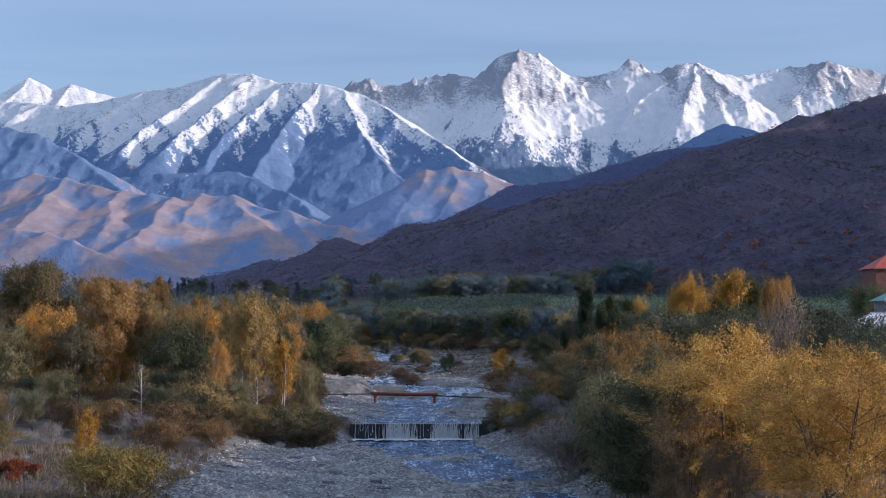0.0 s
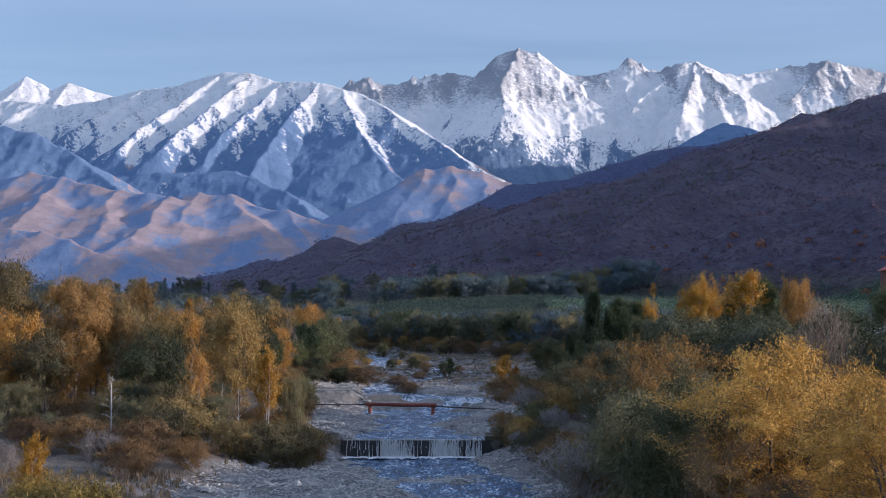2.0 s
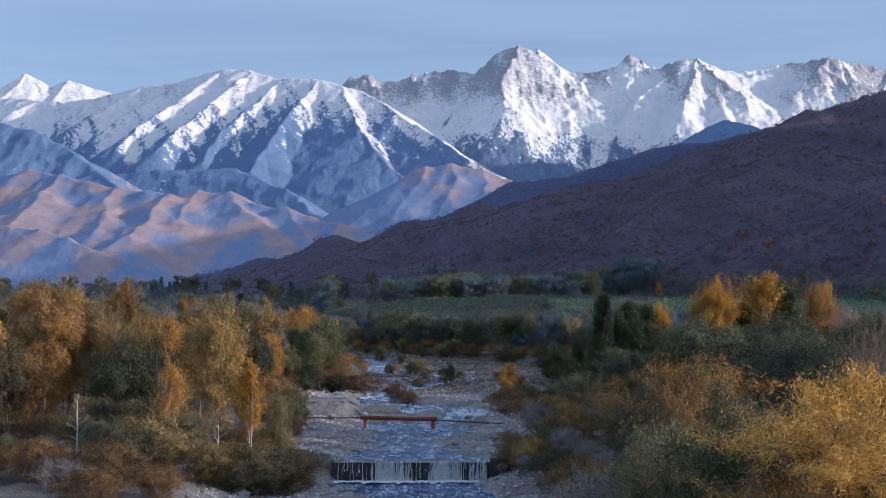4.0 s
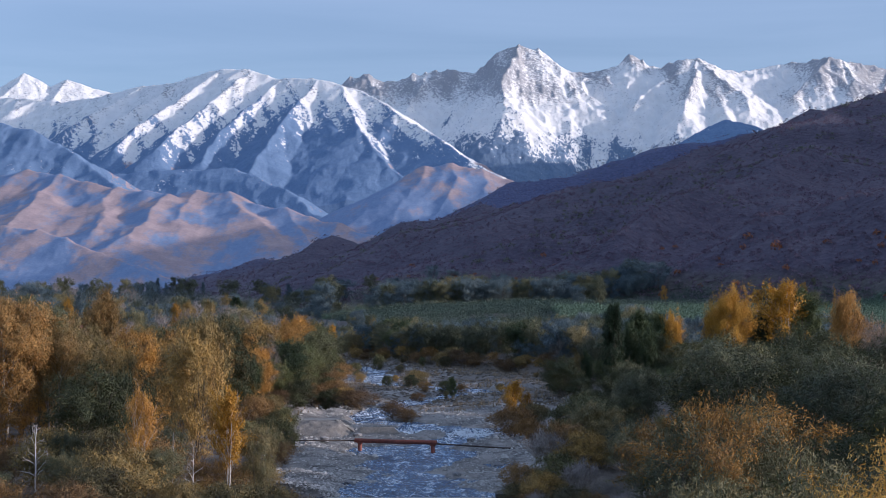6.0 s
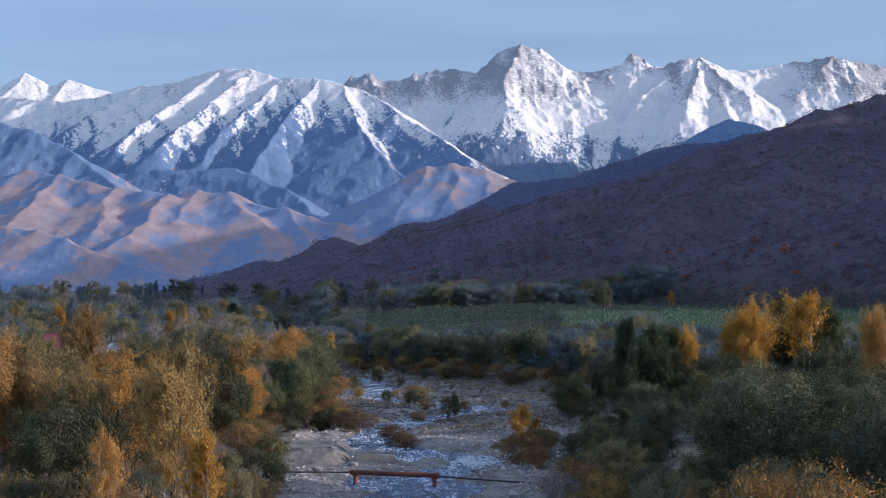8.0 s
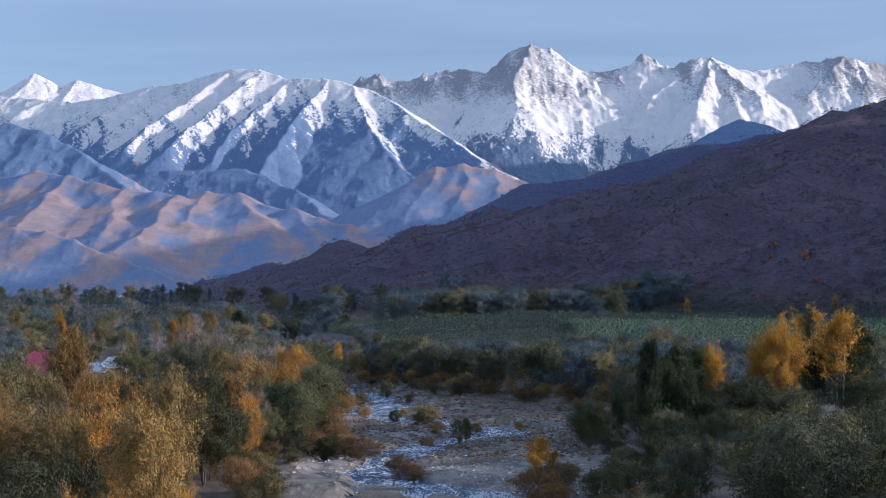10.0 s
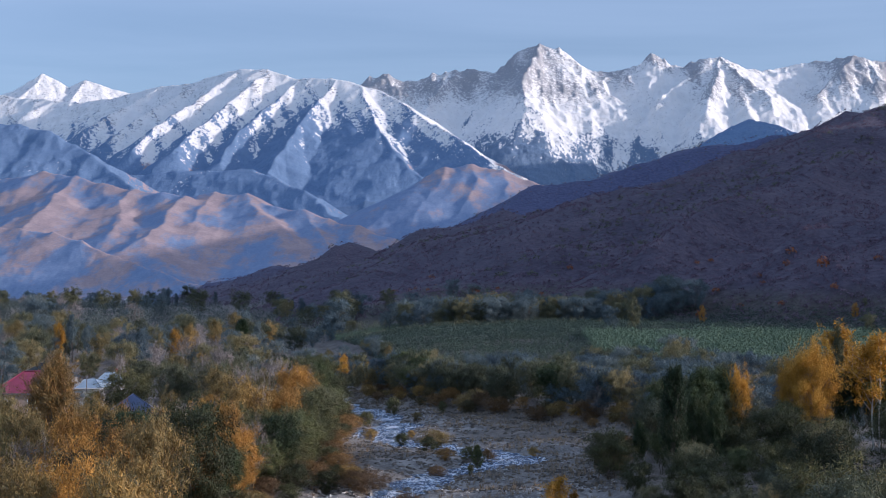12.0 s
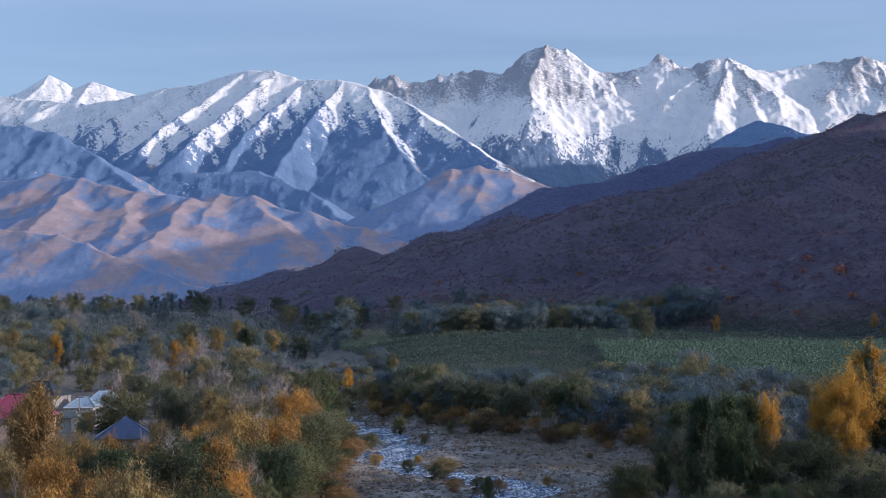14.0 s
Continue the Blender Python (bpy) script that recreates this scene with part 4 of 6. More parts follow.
# kind: leaf, bark, label, category, variants, leaves, leaf size, spread, hang, grow settings
KINDS = {
    "gold_willow": ("gold", BARK, "broad golden willow in full autumn leaf", "tree", 3, 52000, 0.07, 0.15, 0.3, dict(height=10, width=9.5, stems=5, limbs=13, subs=8, rise=34, start=0.06, droop=0.22, lean=0.30, shape="round", trunk_r=0.34)),
    "orange_willow": ("orange", BARK, "willow with orange tips over bare twigs", "tree", 1, 26000, 0.075, 0.15, 0.1, dict(height=10, width=8, stems=5, limbs=12, subs=8, rise=48, start=0.15, droop=0.1, lean=0.28, shape="vase")),
    "bronze_willow": ("bronze", BARK, "bronze-brown willow added for the gold crown's darker lower part", "tree", 2, 30000, 0.075, 0.16, 0.3, dict(height=10, width=9, stems=5, limbs=12, subs=8, rise=36, start=0.05, droop=0.2, lean=0.30, shape="round", trunk_r=0.3)),
    "tan_bare_tree": ("tan", BARK_PALE, "leafless tree with a fan of tan twigs", "tree", 1, 6000, 0.20, 0.10, -0.4, dict(height=11, width=8, stems=6, limbs=11, subs=8, rise=64, start=0.2, lean=0.30, shape="vase", trunk_r=0.14)),
    "willow": ("willow", BARK, "dense dark green willow on the river bank", "tree", 4, 17000, 0.125, 0.22, 0.35, dict(height=10, width=9, stems=4, limbs=12, subs=7, rise=36, start=0.05, droop=0.18, lean=0.28, shape="round")),
    "olive_willow": ("olive", BARK, "olive-brown willow thinning in autumn", "tree", 4, 17000, 0.115, 0.22, 0.1, dict(height=11, width=8, stems=4, limbs=12, subs=7, rise=52, start=0.12, droop=0.04, lean=0.2, shape="round")),
    "brown_poplar": ("brown", BARK, "brown autumn poplar with upright pale branches", "tree", 4, 14000, 0.115, 0.2, 0, dict(height=12, width=6.5, stems=3, limbs=14, subs=7, rise=60, start=0.06, lean=0.12, shape="round")),
    "big_poplar": ("amber", BARK_PALE, "tall spreading poplar turning orange", "tree", 2, 32000, 0.12, 0.28, 0.15, dict(height=15, width=9, stems=2, limbs=15, subs=8, rise=48, start=0.32, lean=0.16, shape="round", trunk_r=0.28)),
    "orange_tree": ("orange", BARK, "rounded poplar with deep orange leaves", "tree", 3, 14000, 0.12, 0.22, 0.1, dict(height=11, width=7.5, stems=3, limbs=14, subs=7, rise=50, start=0.06, lean=0.16, shape="round")),
    "yellow_sapling": ("yellow", BARK_WHITE, "slim young poplar with yellow-orange leaves", "tree", 2, 5000, 0.1, 0.16, 0.1, dict(height=9.5, width=2.6, stems=2, limbs=16, subs=5, rise=62, start=0.28, lean=0.05, shape="column", trunk_r=0.09)),
    "pale_sapling": ("orange", BARK_WHITE, "thin-leaved sapling with pale upright stems", "tree", 2, 8000, 0.085, 0.16, 0, dict(height=9.5, width=3.4, stems=4, limbs=14, subs=5, rise=66, start=0.25, lean=0.10, shape="round", trunk_r=0.10)),
    "yellow_tree": ("yellow", BARK, "golden yellow poplar among green trees", "tree", 2, 26000, 0.105, 0.24, 0.1, dict(height=12, width=6.5, stems=3, limbs=14, subs=8, rise=58, start=0.06, lean=0.12, shape="round")),
    "green_tree": ("green", BARK, "leafy green tree beside the gravel bed", "tree", 3, 16000, 0.115, 0.24, 0.2, dict(height=10, width=7, stems=3, limbs=13, subs=7, rise=55, start=0.12, lean=0.16, shape="round")),
    "green_poplar": ("green", BARK, "slim green poplar with yellowing leaves", "tree", 2, 11000, 0.11, 0.2, 0, dict(height=10, width=3.6, stems=2, limbs=18, subs=5, rise=64, start=0.10, lean=0.05, shape="column")),
    "dark_poplar": ("deep", BARK, "tall columnar dark green poplar", "tree", 3, 18000, 0.11, 0.18, 0, dict(height=13, width=3.8, stems=3, limbs=22, subs=5, rise=68, start=0.08, lean=0.06, shape="column")),
    "amber_poplar": ("amber", BARK, "pointed poplar turning amber on its sunny side", "tree", 2, 13000, 0.12, 0.20, 0.0, dict(height=13, width=4.4, stems=3, limbs=18, subs=5, rise=64, start=0.10, lean=0.07, shape="column")),
    "olive_poplar": ("olive", BARK, "pointed poplar with olive autumn leaves", "tree", 2, 13000, 0.12, 0.2, 0, dict(height=13, width=4.0, stems=2, limbs=20, subs=5, rise=66, start=0.12, lean=0.05, shape="column")),
    "bare_tree": ("twig", BARK_PALE, "bare grey tree with fine upright twigs", "tree", 3, 4200, 0.2, 0.1, -0.3, dict(height=11, width=5.5, stems=3, limbs=13, subs=7, rise=62, start=0.2, lean=0.14, shape="round", trunk_r=0.13)),
    "white_snag": ("twig", BARK_WHITE, "leafless white sapling with thin side branches", "tree", 1, 120, 0.10, 0.05, 0, dict(height=8.5, width=3.2, stems=1, limbs=15, subs=3, rise=38, start=0.3, lean=0.05, shape="cone", trunk_r=0.13)),
    "rust_bush": ("rust", BARK, "rounded rust-brown riverside bush", "bush", 3, 8000, 0.07, 0.13, 0, dict(height=3.2, width=4.6, stems=9, limbs=7, subs=5, rise=32, start=0.03, lean=0.45, shape="round", trunk_r=0.06)),
    "gold_bush": ("ochre", BARK, "golden-green bush on the stony bank", "bush", 2, 11000, 0.065, 0.13, 0, dict(height=3.6, width=5.0, stems=9, limbs=8, subs=5, rise=58, start=0.05, lean=0.42, shape="round", trunk_r=0.06)),
    "olive_bush": ("brown", BARK, "olive-brown bush at the water's edge", "bush", 3, 8000, 0.075, 0.14, 0, dict(height=3.4, width=4.4, stems=8, limbs=8, subs=5, rise=36, start=0.03, lean=0.40, shape="round", trunk_r=0.06)),
    "grey_bush": ("twig", BARK_PALE, "bare grey-brown bush of thin stems", "bush", 2, 2400, 0.12, 0.1, -0.3, dict(height=3.2, width=4.0, stems=8, limbs=7, subs=5, rise=56, start=0.15, lean=0.36, shape="vase", trunk_r=0.06)),
    "red_bush": ("red", BARK, "low reddish-orange bush in dry grass", "bush", 1, 2600, 0.08, 0.08, -0.2, dict(height=2.0, width=2.4, stems=10, limbs=7, subs=5, rise=60, start=0.15, lean=0.34, shape="vase", trunk_r=0.04)),
    "green_bush": ("willow", BARK, "low green willow bush on the gravel", "bush", 2, 4500, 0.085, 0.12, 0, dict(height=3.0, width=3.4, stems=7, limbs=8, subs=5, rise=42, start=0.03, lean=0.32, shape="round", trunk_r=0.05)),
    "far_orange": ("orange", BARK, "orange autumn tree at the foot of the hill", "tree", 2, 5200, 0.17, 0.34, 0.1, dict(height=9, width=7, stems=3, limbs=9, subs=4, rise=30, start=0.02, lean=0.18, shape="round")),
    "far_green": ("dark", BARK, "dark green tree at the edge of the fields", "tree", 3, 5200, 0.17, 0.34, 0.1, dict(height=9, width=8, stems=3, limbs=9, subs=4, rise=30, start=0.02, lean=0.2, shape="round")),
    "far_olive": ("olive", BARK, "olive autumn tree in the valley woods", "tree", 3, 5200, 0.17, 0.34, 0.1, dict(height=9, width=7.5, stems=3, limbs=9, subs=4, rise=30, start=0.02, lean=0.2, shape="round")),
    "far_brown": ("brown", BARK, "brown autumn poplar in the valley woods", "tree", 2, 4600, 0.16, 0.34, 0.0, dict(height=10, width=5, stems=3, limbs=10, subs=4, rise=55, start=0.04, lean=0.12, shape="round")),
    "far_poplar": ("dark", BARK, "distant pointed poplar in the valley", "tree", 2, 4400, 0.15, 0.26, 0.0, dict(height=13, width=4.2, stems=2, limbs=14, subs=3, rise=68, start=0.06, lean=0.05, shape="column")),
    "far_gold": ("yellow", BARK, "yellow poplar far down the valley", "tree", 2, 4600, 0.16, 0.34, 0.0, dict(height=11, width=5, stems=3, limbs=10, subs=4, rise=58, start=0.04, lean=0.12, shape="round")),
    "far_bare": ("twig", BARK_PALE, "bare pale tree far down the valley", "tree", 2, 1400, 0.34, 0.25, -0.8, dict(height=11, width=5, stems=3, limbs=9, subs=3, rise=64, start=0.2, lean=0.12, shape="round")),
    "far_red": ("red", BARK, "red-leaved shrub tree on the slope", "tree", 1, 1400, 0.34, 0.4, 0.0, dict(height=6, width=6, stems=4, limbs=8, subs=4, rise=45, start=0.1, lean=0.25, shape="round")),
}
grown = {}
plant_rng = np.random.default_rng(11)


def build_plant(kind, variant, away):
    key, bark, label, category, _, count, size, spread, hang, how = KINDS[kind]
    if away:
        count, size = int(count * 0.45), size * 1.5
    rng = np.random.default_rng(sum(map(ord, kind)) * 31 + variant)
    rows, twigs = grow(rng, **how)
    thing = new(kind)
    wood = Tubes()
    bare, far = key in ("twig", "tan"), kind.startswith("far")
    for pts, r0, r1, sides, level in rows:
        if level == 2 and not bare and rng.uniform() > (0.0 if far or category == "bush" else 0.3):
            continue
        if far and not bare:
            pts, sides = (pts[::2] if len(pts) > 2 else pts), 3
        wood.add(pts, max(r0, 0.012), max(r1, 0.008), sides)
    share = 0.0 if bare else LOBED.get(kind, 0.28)
    co, faces = leaf_quads(rng, twigs, count - int(share * count), size, spread, hang, None, 0.55, 0.10 if bare else 0.28)
    if not bare:
        inner, _ = leaf_quads(rng, twigs, max(count // 7, 60), size * 1.5, spread, 0.0, None, 0.2)
        mid = np.array([co[:, 0].mean(), co[:, 1].mean(), 0.45 * how["height"]])
        inner = mid + (inner - mid) * np.array([0.66, 0.66, 0.80])
        slim = how["shape"] == "column"
        lobes = []
        for pts, _, _, _, level in rows:
            if level == 1:
                r = how["width"] * rng.uniform(0.085, 0.17) * (1.15 if slim else 1.0)
                lobes.append((pts[3] if len(pts) > 3 else pts[-1], r))
                if rng.uniform() < 0.35:
                    lobes.append((pts[2] + rng.normal(0, 0.3 * r, 3), r * 0.8))
        top = max(p[2] for p, _ in lobes)
        lobes.append((np.array([0, 0, top]), how["width"] * 0.12))
        outer = leaf_lobes(rng, lobes, int(share * count), size, 1.7 if slim else 0.85, hang)
        core = leaf_lobes(rng, [(p, r * 0.62) for p, r in lobes], count // 10 if share else 1, size * 1.5, 1.5 if slim else 0.85)
        co = np.concatenate([co, inner, outer, core])
        faces = np.arange(len(co)).reshape(-1, 3)
    if how["shape"] != "column":
        # crowns round off towards their edges
        drop = 0.22 if category == "bush" else 0.12
        round_off = lambda q: 1 - drop * min(math.hypot(q[0], q[1]) / (0.5 * how["width"]), 1.15) ** 2
        co[:, 2] *= 1 - drop * np.minimum(np.hypot(co[:, 0], co[:, 1]) / (0.5 * how["width"]), 1.15) ** 2
        for v in wood.v:
            v[2] *= round_off(v)
    stretch = how["height"] / np.percentile(co[:, 2], 99.7) if not bare else how["height"] / max(v[2] for v in wood.v)
    co[:, 2] *= stretch
    for v in wood.v:
        v[2] *= stretch
    child("trunk", mesh_of("trunk", wood.v, wood.f, bark, True), thing)
    if kind == "orange_willow":
        mid = co.reshape(-1, 3, 3).mean(1)
        rim = mid[:, 2] / how["height"] + 0.30 * np.hypot(mid[:, 0], mid[:, 1]) / (0.5 * how["width"]) + rng.normal(0, 0.06, len(mid))
        tips = np.repeat(rim > 1.03, 3)
        child("tip_leaves", mesh_of("tip_leaves", co[tips].tolist(), np.arange(tips.sum()).reshape(-1, 3).tolist(), LEAF["orange"]), thing, "orange leaves at the twig tips")
        co, key = co[~tips], "olive"
        faces = np.arange(len(co)).reshape(-1, 3)
    child("crown", mesh_of("crown", co.tolist(), faces.tolist(), LEAF[key]), thing)
    return tagged(thing, label, category, "bushes" if category == "bush" else "trees")


def plant(kind, x, y, top=None, height=None, wide=1.0):
    """A plant of the kind on the ground at (x, y), up to the height z = top or so many metres high."""
    how = KINDS[kind][9]
    z = float(ground_z(np.array([x]), np.array([y]))[0])
    height = (top - z) if top is not None else (height or how["height"])
    s = max(height, 0.5) / how["height"]
    variant = int(plant_rng.integers(KINDS[kind][4]))
    m = pose(x, y, z - 0.05, 0, 0, plant_rng.uniform(0, 360)) @ Matrix.Diagonal((s * wide, s * wide, s, 1))
    away = y > 300 and not kind.startswith("far")
    if (kind, variant, away) in grown:
        return copy_thing_scaled(grown[kind, variant, away], m)
    ob = build_plant(kind, variant, away)
    ob.matrix_basis = m
    grown[kind, variant, away] = ob
    return ob


def copy_thing_scaled(ob, m):
    s = ob.scale
    return copy_thing(ob, m @ Matrix.Diagonal((1 / s[0], 1 / s[1], 1 / s[2], 1)))


# -- single trees and bushes, each at its own place: kind, x, y, height of the top, breadth
TREES_LEFT = [
    ("big_poplar", -42, 163, 22.3, 1.0), ("big_poplar", -36.2, 165, 20.7, 0.9), ("big_poplar", -33, 168, 19.2, 0.7),
    ("amber_poplar", -41.7, 229, 22.4, 1.1), ("amber_poplar", -43.8, 232, 20.8, 1.0), ("brown_poplar", -31.5, 174, 17.3, 1.1),
    ("brown_poplar", -26, 178, 17.2, 1.1), ("orange_tree", -25, 187, 18.2, 1.0),
    ("green_tree", -19.4, 230, 16.5, 1.0), ("yellow_sapling", -14.4, 142, 14.5, 1.0), ("pale_sapling", -20.2, 141, 14.7, 0.62),
    ("white_snag", -27.1, 140.7, 12.1, 1.0), ("olive_willow", -12.2, 143, 12.0, 0.55), ("white_snag", -16.6, 141.5, 11.0, 0.8), ("white_snag", -18.2, 142.5, 11.5, 0.6),
    ("olive_willow", -25.6, 143, 11.5, 0.6), ("bare_tree", -40.3, 312, 21.0, 0.7), ("bare_tree", -39, 320, 22.8, 0.6),
    ("bare_tree", -31.1, 334, 19.8, 0.8), ("dark_poplar", -64.8, 517, 24.9, 1.5), ("far_gold", -73.8, 464, 22.8, 0.7),
    ("far_poplar", -102.6, 474, 26.6, 0.9), ("far_gold", -107, 478, 24.5, 0.7), ("far_poplar", -98, 470, 23.0, 0.8),
    ("olive_poplar", -43.6, 214, 20.0, 1.3), ("brown_poplar", -41.0, 210, 19.2, 1.0), ("brown_poplar", -46.5, 219, 19.4, 0.9),
    ("green_tree", -21.5, 222, 15.0, 0.9), ("green_tree", -22, 212, 14.6, 0.9), ("green_tree", -26, 226, 16.6, 1.0),
    ("brown_poplar", -35, 150, 16.2, 1.1), ("olive_willow", -41, 148, 15.6, 1.0), ("orange_tree", -38, 158, 16.0, 0.6),
]
BUSHES_LEFT = [
    ("rust_bush", -18.5, 128, 8.0, 1.0), ("gold_bush", -18.9, 92, 9.0, 1.05), ("gold_bush", -21.3, 95, 8.4, 0.8), ("gold_bush", -27.8, 92, 7.2, 1.0),
    ("yellow_sapling", -21.9, 97, 10.5, 1.2), ("grey_bush", -24.5, 124, 9.0, 1.1), ("rust_bush", -22.2, 124, 8.2, 1.1), ("rust_bush", -20.9, 121, 7.4, 0.9),
    ("red_bush", -28.0, 103, 7.0, 1.2), ("red_bush", -26.9, 103.5, 6.6, 1.1), ("red_bush", -27.6, 101, 6.2, 1.3), ("red_bush", -29.3, 104, 6.6, 1.1), ("olive_bush", -13.8, 137, 8.6, 1.2), ("olive_bush", -11.6, 139, 8.3, 1.0),
    ("rust_bush", -10.6, 141, 7.7, 0.8), ("olive_bush", -16.4, 136, 8.8, 0.9), ("rust_bush", -10.8, 236, 9.9, 1.5), ("olive_bush", -12.8, 240, 10.0, 1.0),
    ("olive_bush", -33, 117, 8.6, 1.0), ("grey_bush", -30, 120, 8.4, 1.0), ("olive_bush", -38, 120, 10.0, 1.2),
]
TREES_RIGHT = [
    # bronze willows are added in place of the gold willow's darker lower crown
    ("bronze_willow", 13.9, 86, 12.0, 0.75), ("bronze_willow", 15.4, 81, 9.8, 0.85), ("willow", 12.2, 92, 13.0, 0.9), ("olive_willow", 11.4, 98, 13.0, 0.9),
    ("gold_willow", 16.7, 88, 15.6, 1.0), ("gold_willow", 19.6, 76, 14.8, 0.95), ("gold_willow", 23.5, 88, 13.8, 0.9),
    ("orange_willow", 10.9, 105, 15.0, 0.8), ("orange_willow", 14, 106, 15.6, 0.9), ("tan_bare_tree", 25.3, 113, 19.0, 0.45), ("orange_tree", 52.4, 236, 22.4, 0.4),
    ("dark_poplar", 21.7, 235, 20.8, 0.85), ("dark_poplar", 24.9, 240, 18.2, 1.1), ("dark_poplar", 27.0, 238, 17.6, 1.0), ("dark_poplar", 19.4, 243, 14.5, 1.2), ("green_poplar", 27.5, 252, 20.0, 1.3), ("green_poplar", 30, 266, 19.5, 1.3),
    ("yellow_tree", 33.3, 261, 20.0, 0.5), ("green_poplar", 31.5, 262, 19.6, 1.3), ("yellow_tree", 40.6, 251, 23.4, 0.7), ("green_tree", 45.5, 256, 20.4, 0.7), ("yellow_tree", 38.2, 255, 21.2, 0.5), ("yellow_sapling", 47.5, 252, 24.0, 1.6), ("green_poplar", 50.5, 254, 23.0, 1.3),
    ("olive_poplar", 55.8, 304, 24.9, 0.5), ("yellow_sapling", 56.5, 306, 25.0, 1.6), ("bare_tree", 21.1, 321, 15.4, 0.9), ("green_poplar", 0.8, 361, 14.2, 0.9),
    ("green_poplar", 6.5, 361, 11.9, 0.9), ("green_poplar", -4.5, 358, 12.4, 0.7), ("far_gold", -9.5, 406, 15.2, 0.9), ("far_gold", -28.5, 432, 17.2, 0.8), ("far_orange", -21, 410, 13.4, 0.9),
    ("green_tree", 66, 238, 21.5, 1.0), ("olive_willow", 71, 244, 22.0, 1.0), ("orange_tree", 43.2, 201, 21.6, 0.42), ("tan_bare_tree", 46.6, 206, 20.4, 0.6), ("bare_tree", -15, 402, 14.0, 0.35),
    ("far_olive", 47.0, 500, 31.0, 0.6), ("far_green", 41, 504, 28.5, 0.8), ("far_orange", 111, 512, 29.5, 0.6), ("far_olive", 116, 520, 31.0, 0.7), ("far_olive", 108, 486, 26.5, 0.8), ("far_orange", 72, 540, 29.0, 0.5),
]
BUSHES_RIGHT = [
    ("yellow_sapling", 8.0, 206, 12.2, 1.5), ("yellow_sapling", 9.4, 208, 10.8, 1.2), ("rust_bush", 7.6, 203, 9.6, 1.0), ("olive_bush", 9.6, 206, 9.8, 1.0), ("rust_bush", 9.0, 200, 8.6, 0.9), ("olive_bush", 10.8, 210, 9.4, 0.9),
    ("rust_bush", -5.6, 219, 9.4, 1.0), ("rust_bush", -4.0, 217, 8.6, 0.9), ("rust_bush", -2.6, 266, 9.6, 0.9), ("green_bush", 0.4, 268, 9.6, 0.9),
    ("rust_bush", -3.4, 253, 8.6, 0.9), ("green_bush", 0.6, 250, 9.0, 0.5), ("green_bush", -4.8, 276, 10.2, 0.9), ("green_poplar", 1.4, 260, 10.4, 1.3), ("olive_bush", -4.5, 280, 10.8, 1.2),
    ("green_bush", -9, 292, 9.4, 0.8), ("olive_bush", -14, 298, 9.6, 0.9), ("rust_bush", -18, 310, 10.4, 0.9), ("green_bush", -19, 318, 10.8, 0.7), ("olive_bush", -8, 330, 10.0, 0.9), ("green_bush", -4, 338, 11.4, 0.5),
    ("rust_bush", 3, 272, 8.9, 0.9), ("olive_bush", 9, 276, 8.8, 0.8), ("olive_bush", 16, 300, 9.6, 0.9), ("rust_bush", 20, 316, 10.0, 0.9), ("olive_bush", 12, 332, 10.4, 0.9), ("green_bush", 4, 344, 11.6, 0.6), ("olive_bush", 0, 352, 10.8, 1.0), ("olive_bush", -10, 366, 11.2, 1.0),
    ("green_bush", -13, 350, 11.4, 0.7), ("rust_bush", -17, 374, 11.4, 1.0), ("rust_bush", -12, 386, 11.6, 1.0), ("olive_bush", -20, 390, 12.0, 1.0), ("far_orange", -16, 398, 13.0, 0.7), ("far_green", -13, 412, 14.0, 0.8), ("far_olive", -24, 418, 14.2, 0.8), ("far_green", -18, 424, 14.6, 0.8), ("far_olive", -30, 440, 15.4, 0.8),
    ("rust_bush", 5.6, 150, 8.6, 0.9), ("olive_bush", 5.3, 147.4, 7.4, 0.9), ("grey_bush", 4.9, 146.4, 6.4, 0.8), ("rust_bush", 6.4, 144.6, 7.2, 1.0), ("olive_bush", 7.2, 146, 8.4, 1.0), ("grey_bush", 6.6, 143, 7.4, 0.9), ("olive_bush", 8.6, 138, 8.2, 1.0), ("rust_bush", 9.6, 132, 8.0, 1.0),
    ("grey_bush", 9.6, 122, 8.6, 1.2), ("grey_bush", 9.2, 112, 9.4, 1.2), ("olive_bush", 10.6, 118, 9.0, 1.2), ("green_bush", -16, 322, 10.6, 0.9), ("green_bush", 12, 285, 9.0, 0.6), ("olive_bush", -8, 300, 9.2, 0.8),
]
